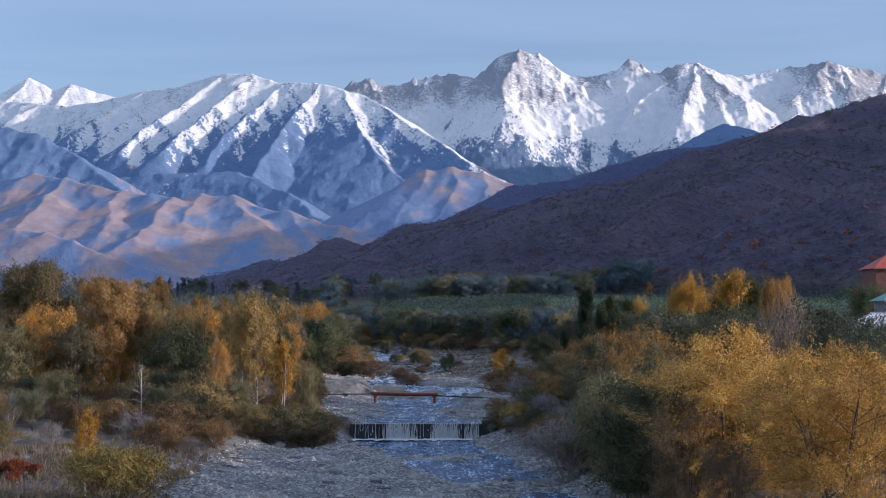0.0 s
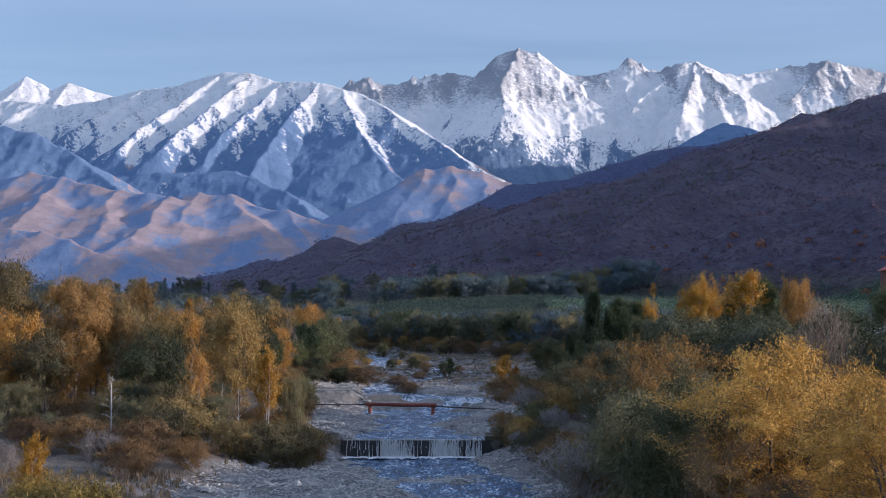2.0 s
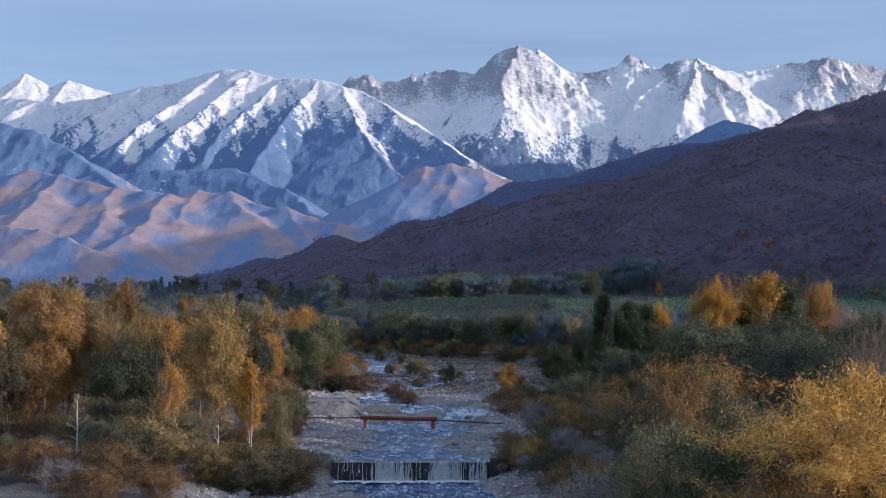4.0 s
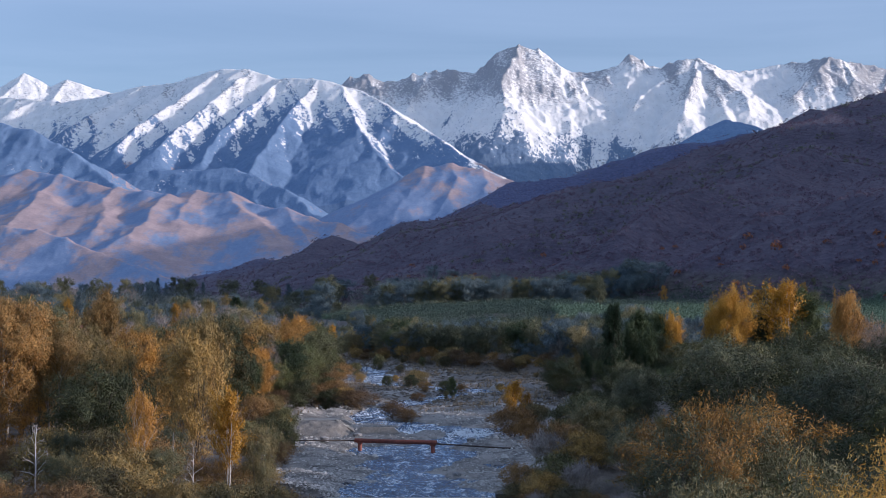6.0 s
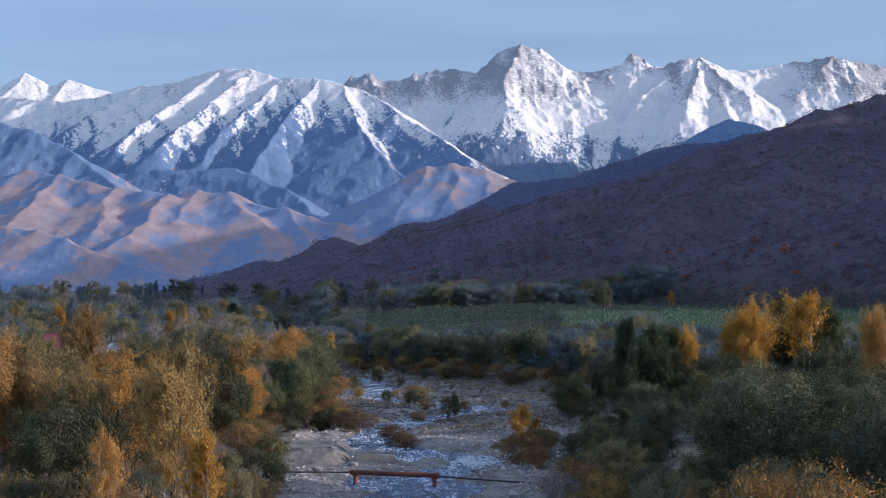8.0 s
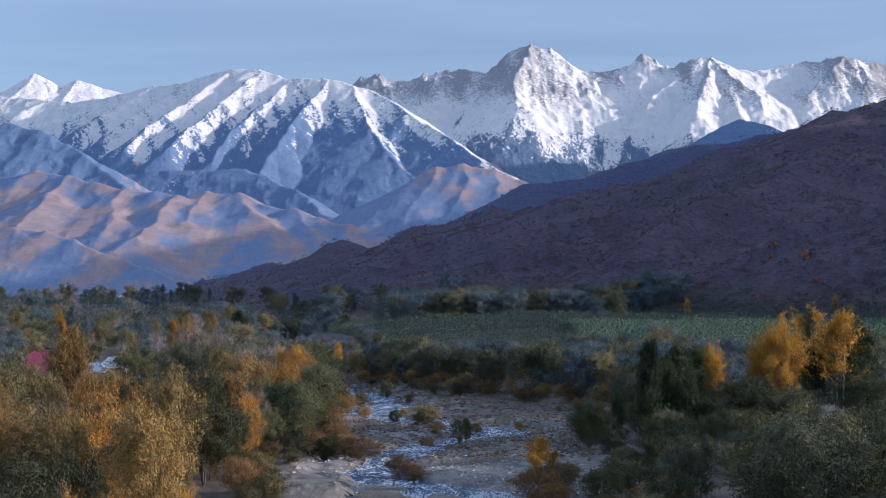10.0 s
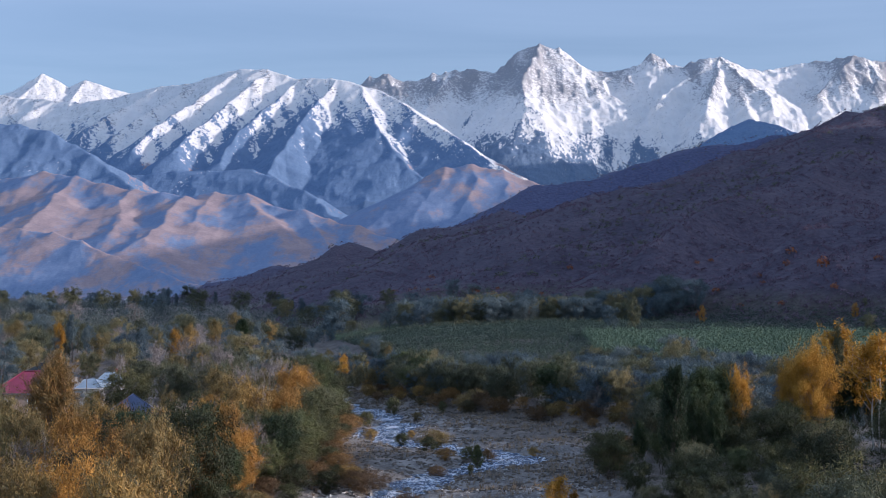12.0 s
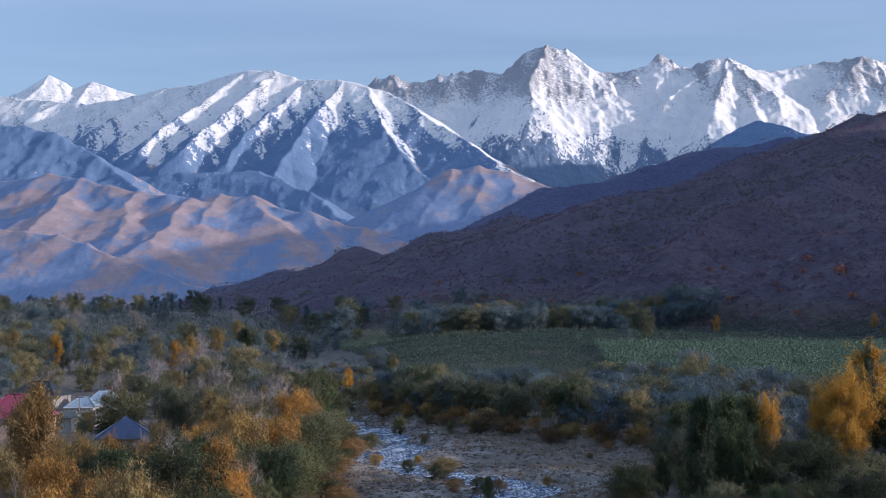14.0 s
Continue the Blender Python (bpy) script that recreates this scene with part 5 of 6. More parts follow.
BUSHES_VILLAGE = [
    ("bare_tree", -38.5, 262, 15.6, 0.7), ("bare_tree", -42.0, 258, 14.6, 0.6), ("bare_tree", -45.0, 266, 14.4, 0.6), ("bare_tree", -34.0, 270, 16.0, 0.6), ("bare_tree", -30.5, 266, 15.0, 0.7), ("bare_tree", -47.5, 254, 13.6, 0.6), ("bare_tree", -36.0, 252, 14.0, 0.7),
    ("orange_tree", -33.5, 236, 13.6, 0.8), ("orange_tree", -38.5, 232, 13.0, 0.7), ("orange_tree", -30.0, 240, 12.6, 0.6),
    ("willow", -55.5, 314, 13.4, 0.8), ("bare_tree", -57.5, 318, 15.5, 0.8), ("olive_willow", -52.5, 318, 12.8, 0.7), ("brown_poplar", -59.5, 322, 14.0, 0.8),
    ("olive_willow", -66.5, 328, 13.5, 0.9), ("willow", -62.5, 330, 13.6, 0.9), ("olive_willow", -69.5, 329, 13.4, 0.9), ("willow", -60, 338, 13.8, 0.9), ("olive_bush", -72.5, 340, 13.2, 1.0),
    ("olive_willow", -60, 318, 12.6, 0.9), ("willow", -67, 321, 12.4, 0.9), ("bare_tree", -54, 322, 14.5, 0.8), ("olive_willow", -73, 326, 13.0, 0.9),
    ("willow", -57, 330, 13.2, 0.8), ("bare_tree", -44.5, 296, 14.8, 0.8), ("olive_willow", -55.5, 298, 11.4, 0.8), ("olive_bush", -50.5, 299, 11.2, 1.1), ("willow", -78, 342, 14, 1.0),
    ("orange_tree", -38.0, 243, 16.6, 0.5), ("olive_willow", -62, 308, 11.5, 1.0), ("olive_willow", -46, 280, 12.0, 1.0), ("bare_tree", -50, 272, 14.0, 0.8),
]
for kind, x, y, top, wide in BUSHES_VILLAGE + TREES_LEFT + BUSHES_LEFT + TREES_RIGHT + BUSHES_RIGHT:
    plant(kind, x, y, top=top, wide=wide)


# open ground round the houses
CLEAR = [(13, 30, 198, 246), (-82, -56, 322, 366), (-57, -44, 284, 316), (-68, -52, 262, 296), (33, 56, 126, 180), (66, 90, 236, 276), (54, 70, 180, 212)]


def wood_of(kinds, count, inside, tops, apart, seed, wide=(0.85, 1.15), skip=CLEAR):
    """Trees of the kinds strewn over a stretch of the plan, none nearer to another than so many metres."""
    rng = np.random.default_rng(seed)
    (x0, x1), (y0, y1) = inside
    put = []
    for _ in range(count * 30):
        if len(put) >= count:
            break
        y = rng.uniform(y0, y1)
        lo, hi = x0(y), x1(y)
        if hi <= lo:
            continue
        x = rng.uniform(lo, hi)
        if any(a < x < b and c < y < d for a, b, c, d in skip):
            continue
        if y > 380 and float(ground_z(np.array([x]), np.array([y]))[0] - valley_floor(np.array([x]), np.array([y]))[0][0]) > 6:
            continue
        if any((x - a) ** 2 + (y - b) ** 2 < apart**2 for a, b in put):
            continue
        put.append((x, y))
        kind = kinds[int(rng.integers(len(kinds)))]
        plant(kind, x, y, height=rng.uniform(*tops), wide=rng.uniform(*wide))


def bed_left(y):
    return float(np.interp(y, BED_Y, BED_L))


def bed_right(y):
    return float(np.interp(y, BED_Y, BED_R))


# low willows in front of the dark poplars
wood_of(["willow", "green_tree", "willow", "olive_willow"], 26, ((lambda y: 15.0, lambda y: 34.0), (197.9, 246.1)), (3.0, 5.5), 3.2, 18, skip=())
# left bank
wood_of(["brown_poplar", "orange_tree", "brown_poplar", "bare_tree", "brown_poplar", "willow", "orange_tree"], 40, ((lambda y: -52 - 0.1 * (y - 150), lambda y: bed_left(y) - 6), (150, 205)), (7.5, 12.5), 4.6, 1, (0.65, 1.0))
wood_of(["bare_tree", "brown_poplar", "bare_tree", "green_tree", "brown_poplar", "orange_tree", "bare_tree"], 40, ((lambda y: -34.0, lambda y: bed_left(y) - 5), (205, 300)), (7.0, 11.0), 4.8, 2, (0.7, 1.0))
wood_of(["orange_tree", "bare_tree", "orange_tree", "brown_poplar", "brown_poplar"], 24, ((lambda y: -56 - 0.15 * (y - 200), lambda y: -33.0), (205, 252)), (6.0, 9.5), 4.6, 21)
wood_of(["bare_tree", "bare_tree", "willow", "orange_tree", "grey_bush"], 26, ((lambda y: -60.0, lambda y: -33.0), (252, 300)), (2.6, 5.0), 4.4, 22)
wood_of(["olive_bush", "grey_bush", "rust_bush", "olive_willow"], 26, ((lambda y: -44, lambda y: bed_left(y) - 2.5), (128, 150)), (2.5, 5.0), 2.6, 3)
wood_of(["willow", "olive_willow", "brown_poplar", "olive_willow", "bare_tree"], 34, ((lambda y: -46 - 0.2 * (y - 240), lambda y: bed_left(y) - 4), (300, 400)), (5, 8.0), 5.4, 4)
wood_of(["olive_willow", "willow", "green_tree", "willow"], 46, ((lambda y: bed_left(y) - 10, lambda y: bed_left(y) - 2), (222, 400)), (5.0, 8.5), 3.4, 24)
wood_of(["olive_bush", "grey_bush", "olive_bush", "rust_bush"], 60, ((lambda y: bed_right(y) - 0.5, lambda y: bed_right(y) + 4), (262, 400)), (1.6, 3.2), 1.8, 31)
wood_of(["olive_bush", "green_bush", "rust_bush"], 55, ((lambda y: bed_left(y) - 5, lambda y: bed_left(y) + 0.5), (160, 400)), (1.6, 3.6), 2.5, 5)
wood_of(["bare_tree", "bare_tree", "olive_willow"], 15, ((lambda y: -44.0, lambda y: -24.0), (284, 322)), (8.5, 11.5), 3.6, 23)
# right bank
wood_of(["willow", "willow", "olive_willow"], 18, ((lambda y: bed_right(y) + 5.5, lambda y: bed_right(y) + 16), (108, 180)), (4.0, 6.5), 4.6, 6)
wood_of(["willow", "willow", "olive_willow"], 22, ((lambda y: bed_right(y) + 16, lambda y: bed_right(y) + 34), (108, 180)), (6.5, 10.0), 5.0, 26)
wood_of(["olive_willow", "far_green", "green_tree", "far_olive"], 44, ((lambda y: bed_right(y) + 1.5, lambda y: bed_right(y) + 10), (284, 405)), (5.5, 8.5), 3.4, 27)
wood_of(["willow", "willow", "green_tree", "olive_willow"], 40, ((lambda y: bed_right(y) + 6, lambda y: bed_right(y) + 48), (180, 262)), (4.0, 8.5), 5.6, 7)
wood_of(["olive_bush", "grey_bush", "green_bush", "rust_bush"], 34, ((lambda y: bed_right(y) + 0.5, lambda y: bed_right(y) + 7), (104, 262)), (1.8, 4.0), 2.6, 8)
wood_of(["far_green", "far_green", "far_olive"], 130, ((lambda y: bed_right(y) + 2.5, lambda y: bed_right(y) + 70), (290, 400)), (4.5, 8.0), 4.4, 9)
wood_of(["willow", "olive_willow"], 14, ((lambda y: bed_right(y) + 4, lambda y: bed_right(y) + 26), (96, 112)), (5.0, 8.5), 4.2, 10)
# the valley beyond
wood_of(["far_olive", "far_green", "far_brown"], 40, ((lambda y: bed_left(y) - 4, lambda y: bed_right(y) + 8), (424, 480)), (3.0, 6.0), 3.4, 29)
wood_of(["far_olive", "far_brown", "far_green", "far_bare"], 60, ((lambda y: bed_left(y) - 34, lambda y: bed_left(y) - 3), (395, 500)), (3.5, 7.0), 4.0, 28)
wood_of(["far_olive", "far_green", "far_brown", "far_bare", "far_poplar", "far_olive", "far_brown", "far_olive", "far_green", "far_olive"], 110, ((lambda y: -0.31 * y, lambda y: bed_left(min(y, 520)) - 8), (400, 640)), (6.0, 10), 5.5, 11)
wood_of(["far_green", "far_olive", "far_green", "far_olive", "far_green", "far_olive"], 60, ((lambda y: -70.0, lambda y: 0.1 * y), (560, 720)), (4, 8), 7, 12)
wood_of(["far_green", "far_olive", "far_green", "far_olive"], 110, ((lambda y: -20.0, lambda y: 0.3 * y), (556, 600)), (5, 10), 4.5, 15)
wood_of(["far_green", "far_olive", "far_green", "far_bare"], 80, ((lambda y: bed_right(y) + 3, lambda y: 62.0), (375, 404)), (2.6, 4.6), 3.4, 16)
wood_of(["far_green", "far_olive", "far_brown", "far_bare", "far_olive"], 26, ((lambda y: -42.0, lambda y: -6.0), (396, 420)), (3.5, 6.5), 4.2, 17)
wood_of(["far_green", "far_olive", "far_poplar", "far_bare"], 70, ((lambda y: -0.31 * y, lambda y: -0.05 * y), (640, 1250)), (7, 13), 9, 13)

# ---- built things along the river ----
def part(name, bm, material, parent, label=""):
    me = bpy.data.meshes.new(name)
    bm.to_mesh(me)
    bm.free()
    me.materials.append(material)
    return child(name, me, parent, label)


def block(x0, x1, y0, y1, z0, z1, bevel=0.0):
    bm = bmesh.new()
    bmesh.ops.create_cube(bm, size=1.0)
    for v in bm.verts:
        v.co = ((x0 + x1) / 2 + v.co.x * (x1 - x0), (y0 + y1) / 2 + v.co.y * (y1 - y0), (z0 + z1) / 2 + v.co.z * (z1 - z0))
    if bevel:
        bmesh.ops.bevel(bm, geom=list(bm.edges), offset=bevel, segments=2, affect="EDGES", profile=0.6)
    return bm


def prism(outline, y0, y1, bevel=0.0):
    """An outline in x and z, drawn out along y."""
    bm = bmesh.new()
    a = [bm.verts.new((x, y0, z)) for x, z in outline]
    b = [bm.verts.new((x, y1, z)) for x, z in outline]
    n = len(outline)
    bm.faces.new(a)
    bm.faces.new(b[::-1])
    for i in range(n):
        bm.faces.new((a[i], b[i], b[(i + 1) % n], a[(i + 1) % n]))
    bmesh.ops.recalc_face_normals(bm, faces=bm.faces)
    if bevel:
        bmesh.ops.bevel(bm, geom=list(bm.edges), offset=bevel, segments=2, affect="EDGES")
    return bm


def pipe_run(points, r, sides=12):
    t = Tubes()
    t.add(np.array(points, float), r, r, sides)
    n = len(points)
    faces = t.f + [tuple(range(sides))[::-1], tuple(range((n - 1) * sides, n * sides))]
    bm = bmesh.new()
    vs = [bm.verts.new(v) for v in t.v]
    for f in faces:
        bm.faces.new([vs[i] for i in f])
    bmesh.ops.recalc_face_normals(bm, faces=bm.faces)
    for f in bm.faces:
        f.smooth = len(f.verts) == 4
    return bm


def fall_material():
    m, n, l, b = nodes_of("falling_water")
    p = place_of(n, l, (7.0, 7.0, 0.7))
    f = noise_of(n, l, 1.6, 6, 0.7, p, 0.4)
    l.new(ramp_of(n, l, f, [(0.30, (0.62, 0.67, 0.72)), (0.42, (0.90, 0.92, 0.94)), (0.55, (0.97, 0.98, 0.98))]), b.inputs["Base Color"])
    b.inputs["Roughness"].default_value = 0.35
    bump_of(n, l, b, f, 0.8, 0.06)
    return m


FALL = fall_material()
THIN_PIPE = plain("dark_pipe", [(0.025, 0.02, 0.02), (0.06, 0.045, 0.04), (0.10, 0.075, 0.065)], 2.0, 0.7)


def build_weir():
    weir = tagged(new("weir"), "low concrete weir with white water spilling over", "weir")
    part("wall", block(-8.7, 4.6, 149.1, 149.75, 3.6, 6.02, 0.05), WET, weir, "wet dark concrete wall")
    part("sill", block(-8.5, 4.3, 149.0, 149.8, 5.98, 6.06, 0.03), CONCRETE, weir, "worn concrete crest")
    part("abutment", block(4.0, 5.6, 148.8, 150.4, 3.6, 6.4, 0.12), WET, weir, "damp dark concrete abutment")
    rng = np.random.default_rng(5)
    for k in range(520):
        x = rng.uniform(-8.2, 3.7)
        full = fractal(np.array([x]), np.array([0.0]), 1.5, 3, 12)[0] + (0.3 if x > -1 else 0.05)
        if full < -0.25 and k % 5 or full < 0.05 and k % 2:
            continue
        wide = rng.uniform(0.02, 0.10) * (1.4 if full > 0.45 else 0.8)
        start = 0.0 if rng.uniform() < 0.6 else rng.uniform(0.1, 0.7)
        stop = 1.0 if full > 0 or rng.uniform() < 0.7 else rng.uniform(0.4, 0.9)
        drift, out = rng.normal(0, 0.05), rng.uniform(0.35, 0.62)
        bm = bmesh.new()
        cols, rows = 4, 8
        grid = []
        for j in range(rows):
            q = j / (rows - 1)
            t = start + (stop - start) * q
            half = 0.5 * wide * (0.35 + 1.1 * q) * rng.uniform(0.5, 1.4)
            mid = x + drift * q + rng.normal(0, 0.02)
            for i in range(cols):
                u = i / (cols - 1)
                grid.append(bm.verts.new((mid + half * (2 * u - 1), 149.02 - out * math.sqrt(t) - 0.06 * math.sin(math.pi * u) + rng.normal(0, 0.012), 6.11 - 1.55 * t ** 1.15)))
        for j in range(rows - 1):
            for i in range(cols - 1):
                k2 = j * cols + i
                bm.faces.new((grid[k2], grid[k2 + 1], grid[k2 + cols + 1], grid[k2 + cols])).smooth = True
        bmesh.ops.solidify(bm, geom=list(bm.faces), thickness=0.03)
        part("water_strand", bm, FALL, weir)
    return weir


build_weir()


def foam_strip(name, label, x0, x1, y, z, deep, seed, slide=0.0):
    rng = np.random.default_rng(seed)
    xs = np.arange(x0, x1, 0.14)
    v = np.linspace(0, 1, 9)
    x = xs[None] + 0 * v[:, None] + rng.normal(0, 0.03, (9, len(xs)))
    edge = deep * (0.25 + 0.75 * np.abs(fractal(xs, 0 * xs, 0.55, 4, seed)))[None]
    yy = y - v[:, None] * edge
    zz = z + 0.13 * np.sin(np.pi * v)[:, None] * (0.6 + 0.6 * np.abs(fractal(x, yy, 0.5, 3, seed + 1)))
    zz = zz - slide * v[:, None]
    return tagged(sheet(name, x, yy, zz, FOAM), label, "foam", kind="stuff")


foam_strip("foam", "white foam boiling under the weir", -8.4, 3.8, 148.75, 4.56, 2.0, 81)


def build_pipe():
    line = tagged(new("pipe_crossing"), "rusty red pipe carried on two posts over the river", "pipe")
    a, b = Vector((-8.5, 189.7, 6.95)), Vector((-0.45, 186.6, 6.98))
    part("pipe", pipe_run([a, (a + b) / 2 + Vector((0, 0, -0.03)), b], 0.21), RUST_PIPE, line, "thick rust-red pipe")
    for p in (a.lerp(b, 0.06), a.lerp(b, 0.955)):
        post = part("post", pipe_run([(p.x, p.y, 4.9), (p.x, p.y, 6.78)], 0.2, 10), RUST_PIPE, line, "red-painted steel post")
        part("saddle", block(p.x - 0.3, p.x + 0.3, p.y - 0.24, p.y + 0.24, 6.68, 6.8, 0.03), RUST_PIPE, post)
    part("thin_pipe", pipe_run([(-21, 193, 6.75), (-15, 191.4, 6.80), (-8.3, 189.8, 6.92)], 0.075, 8), THIN_PIPE, line, "thin dark pipe to the bank")
    part("thin_pipe", pipe_run([(-0.6, 186.7, 6.86), (6, 184.2, 6.66), (15, 181, 6.6)], 0.075, 8), THIN_PIPE, line, "thin dark pipe to the bank")
    return line


build_pipe()


def build_embankment():
    bank = tagged(new("embankment"), "gravel dike faced with grey concrete slabs", "embankment")
    rng = np.random.default_rng(9)
    xs, ys = np.linspace(-32, -7.2, 110), np.linspace(199, 219, 80)
    x, y = np.meshgrid(xs, ys)
    nose = np.clip((-7.9 - x - 0.05 * (y - 208) ** 2 * (y < 208)) / 3.4, 0, 1)
    top = np.minimum(nose, 1) * np.clip((y - 200.6) / 5.2, 0, 1) * np.clip((219 - y) / 4.5, 0, 1)
    top = top * top * (3 - 2 * top)
    z = 5.55 + (2.15 + 0.12 * fractal(x, y, 5.0, 3, 92)) * top + 0.13 * fractal(x, y, 1.3, 4, 90) + 0.05 * fractal(x, y, 0.4, 2, 91)
    me = sheet("slope", x, y, z, GRAVEL_BANK)
    me.parent = bank
    slab = bmesh.new()
    for v in ((-11.6, 207.0, 7.78), (-8.3, 205.4, 5.9), (-8.0, 210.0, 6.0), (-11.2, 212.0, 7.8)):
        slab.verts.new(v)
    slab.verts.ensure_lookup_table()
    slab.faces.new(slab.verts)
    bmesh.ops.solidify(slab, geom=list(slab.faces), thickness=0.2)
    part("slab", slab, PALE_CONCRETE, bank, "tilted pale concrete slab")
    part("crest_slab", block(-16.5, -11.2, 208.0, 210.4, 7.5, 7.74, 0.06), CONCRETE, bank, "flat concrete crest")
    part("wing_wall", prism([(-8.8, 5.2), (-4.4, 5.2), (-4.4, 6.3), (-5.2, 7.15), (-8.8, 7.15)], 205.0, 205.4, 0.03), CONCRETE, bank, "low concrete wing wall")
    part("sill", block(-4.7, 5.2, 206.6, 207.6, 4.9, 6.35, 0.06), WET, bank, "submerged concrete sill")
    return bank


PALE_CONCRETE = plain("pale_concrete", [(0.30, 0.28, 0.26), (0.42, 0.40, 0.37), (0.52, 0.50, 0.47)], 0.7, 0.9)
GRAVEL_BANK = plain("gravel_bank", [(0.085, 0.08, 0.075), (0.17, 0.16, 0.15), (0.29, 0.275, 0.26)], 0.9, 0.95, bump=1.0, dist=0.1)
build_embankment()


# ---- houses ----
BRICK = plain("red_brick", [(0.13, 0.055, 0.045), (0.20, 0.085, 0.065), (0.27, 0.13, 0.10)], 1.5, 0.9)
GREY_BRICK = plain("grey_block", [(0.16, 0.15, 0.145), (0.25, 0.24, 0.23), (0.33, 0.315, 0.30)], 1.3, 0.9)
WHITEWASH = plain("whitewash", [(0.36, 0.35, 0.34), (0.48, 0.47, 0.455), (0.58, 0.57, 0.55)], 0.8, 0.85)
PEACH = plain("peach_plaster", [(0.34, 0.24, 0.19), (0.46, 0.34, 0.27), (0.55, 0.42, 0.34)], 0.8, 0.9)
WOOD = plain("weathered_boards", [(0.10, 0.09, 0.085), (0.19, 0.175, 0.165), (0.28, 0.26, 0.245)], 2.2, 0.9)
FRAME_WHITE = plain("white_paint", [(0.66, 0.66, 0.66), (0.78, 0.78, 0.77), (0.84, 0.84, 0.83)], 2, 0.5)


def roof_material(name, a, b, ribs=3.0, rough=0.45):
    m, n, l, s = nodes_of(name)
    p = place_of(n, l)
    f = noise_of(n, l, 0.8, 5, 0.6, p)
    l.new(ramp_of(n, l, f, [(0.3, a), (0.7, b)]), s.inputs["Base Color"])
    s.inputs["Roughness"].default_value = rough
    bump_of(n, l, s, noise_of(n, l, 6, 3, 0.6, p), 0.2, 0.02)
    return m


ROOF = {
    "red": roof_material("roof_red", (0.36, 0.06, 0.035), (0.52, 0.11, 0.06), rough=0.6),
    "teal": roof_material("roof_teal", (0.07, 0.24, 0.22), (0.12, 0.34, 0.30)),
    "white": roof_material("roof_pale", (0.46, 0.49, 0.54), (0.66, 0.68, 0.72), rough=0.6),
    "blue": roof_material("roof_blue", (0.05, 0.075, 0.16), (0.085, 0.115, 0.22)),
    "sky": roof_material("roof_sky", (0.20, 0.28, 0.36), (0.30, 0.38, 0.47)),
    "green": roof_material("roof_green", (0.010, 0.017, 0.022), (0.02, 0.03, 0.036), rough=0.7),
    "maroon": roof_material("roof_maroon", (0.20, 0.025, 0.06), (0.30, 0.045, 0.09)),
    "grey": roof_material("roof_grey", (0.10, 0.115, 0.11), (0.18, 0.19, 0.18), rough=0.8),
}
PANE = plain("window_glass", [(0.015, 0.02, 0.028), (0.03, 0.036, 0.045), (0.05, 0.055, 0.065)], 1.0, 0.08)


def house(name, label, x, y, wide, deep, eaves, ridge, roof, wall, turn=0, hip=0.4, windows=(), chimney=False, over=0.5):
    """A house about (x, y): walls from the ground to the eaves, a hipped or gabled roof, windows as (place along the front, sill, width, height)."""
    z = float(ground_z(np.array([x]), np.array([y]))[0]) - 0.3
    home = tagged(new(name), label, "house")
    home.location, home.rotation_euler = (x, y, z), (0, 0, radians(turn))
    e, r = eaves - z, ridge - z
    hx, hy = wide / 2, deep / 2
    part("wall", block(-hx, hx, -hy, hy, 0, e, 0.02), wall, home)
    ox, oy = hx + over, hy + over
    cut = min(hip * wide, hx + over - 0.05)
    bm = bmesh.new()
    lo = [bm.verts.new(c) for c in ((-ox, -oy, e), (ox, -oy, e), (ox, oy, e), (-ox, oy, e))]
    if hip >= 0.5:
        top = [bm.verts.new((0, 0, r))]
        for i in range(4):
            bm.faces.new((lo[i], lo[(i + 1) % 4], top[0]))
    else:
        a, b = bm.verts.new((-ox + cut, 0, r)), bm.verts.new((ox - cut, 0, r))
        for f in ((lo[0], lo[1], b, a), (lo[2], lo[3], a, b), (lo[1], lo[2], b), (lo[3], lo[0], a)):
            bm.faces.new(f)
    bm.faces.new(lo[::-1])
    bmesh.ops.recalc_face_normals(bm, faces=bm.faces)
    cover = part("roof", bm, ROOF[roof], home)
    part("fascia", block(-ox, ox, -oy - 0.04, -oy, e - 0.14, e + 0.05), FRAME_WHITE if roof in ("white", "sky") else WOOD, cover)
    part("ridge_cap", pipe_run([(-ox + cut, 0, r + 0.02), (ox - cut + 0.02, 0, r + 0.02)], 0.09, 6), ROOF[roof], cover)
    for sgn in (-1, 1):
        part("hip_cap", pipe_run([(sgn * (ox - cut), 0, r + 0.02), (sgn * ox, -oy, e + 0.03)], 0.07, 6), ROOF[roof], cover)
    for wx, sill, ww, wh in windows:
        w = part("window", block(wx - ww / 2, wx + ww / 2, -hy - 0.02, -hy + 0.1, sill, sill + wh), PANE, home, "dark glass in a white frame")
        for fx0, fx1, fz0, fz1 in ((-ww / 2 - 0.1, -ww / 2, -0.1, wh + 0.1), (ww / 2, ww / 2 + 0.1, -0.1, wh + 0.1), (-ww / 2, ww / 2, wh, wh + 0.1), (-ww / 2, ww / 2, -0.1, 0), (-0.03, 0.03, 0, wh)):
            part("frame", block(wx + fx0, wx + fx1, -hy - 0.07, -hy - 0.02, sill + fz0, sill + fz1), FRAME_WHITE, w)
    if chimney:
        part("chimney", block(hx * 0.3, hx * 0.3 + 0.5, 0.3, 0.8, r - 0.9, r + 0.7, 0.03), BRICK, cover)
    return home


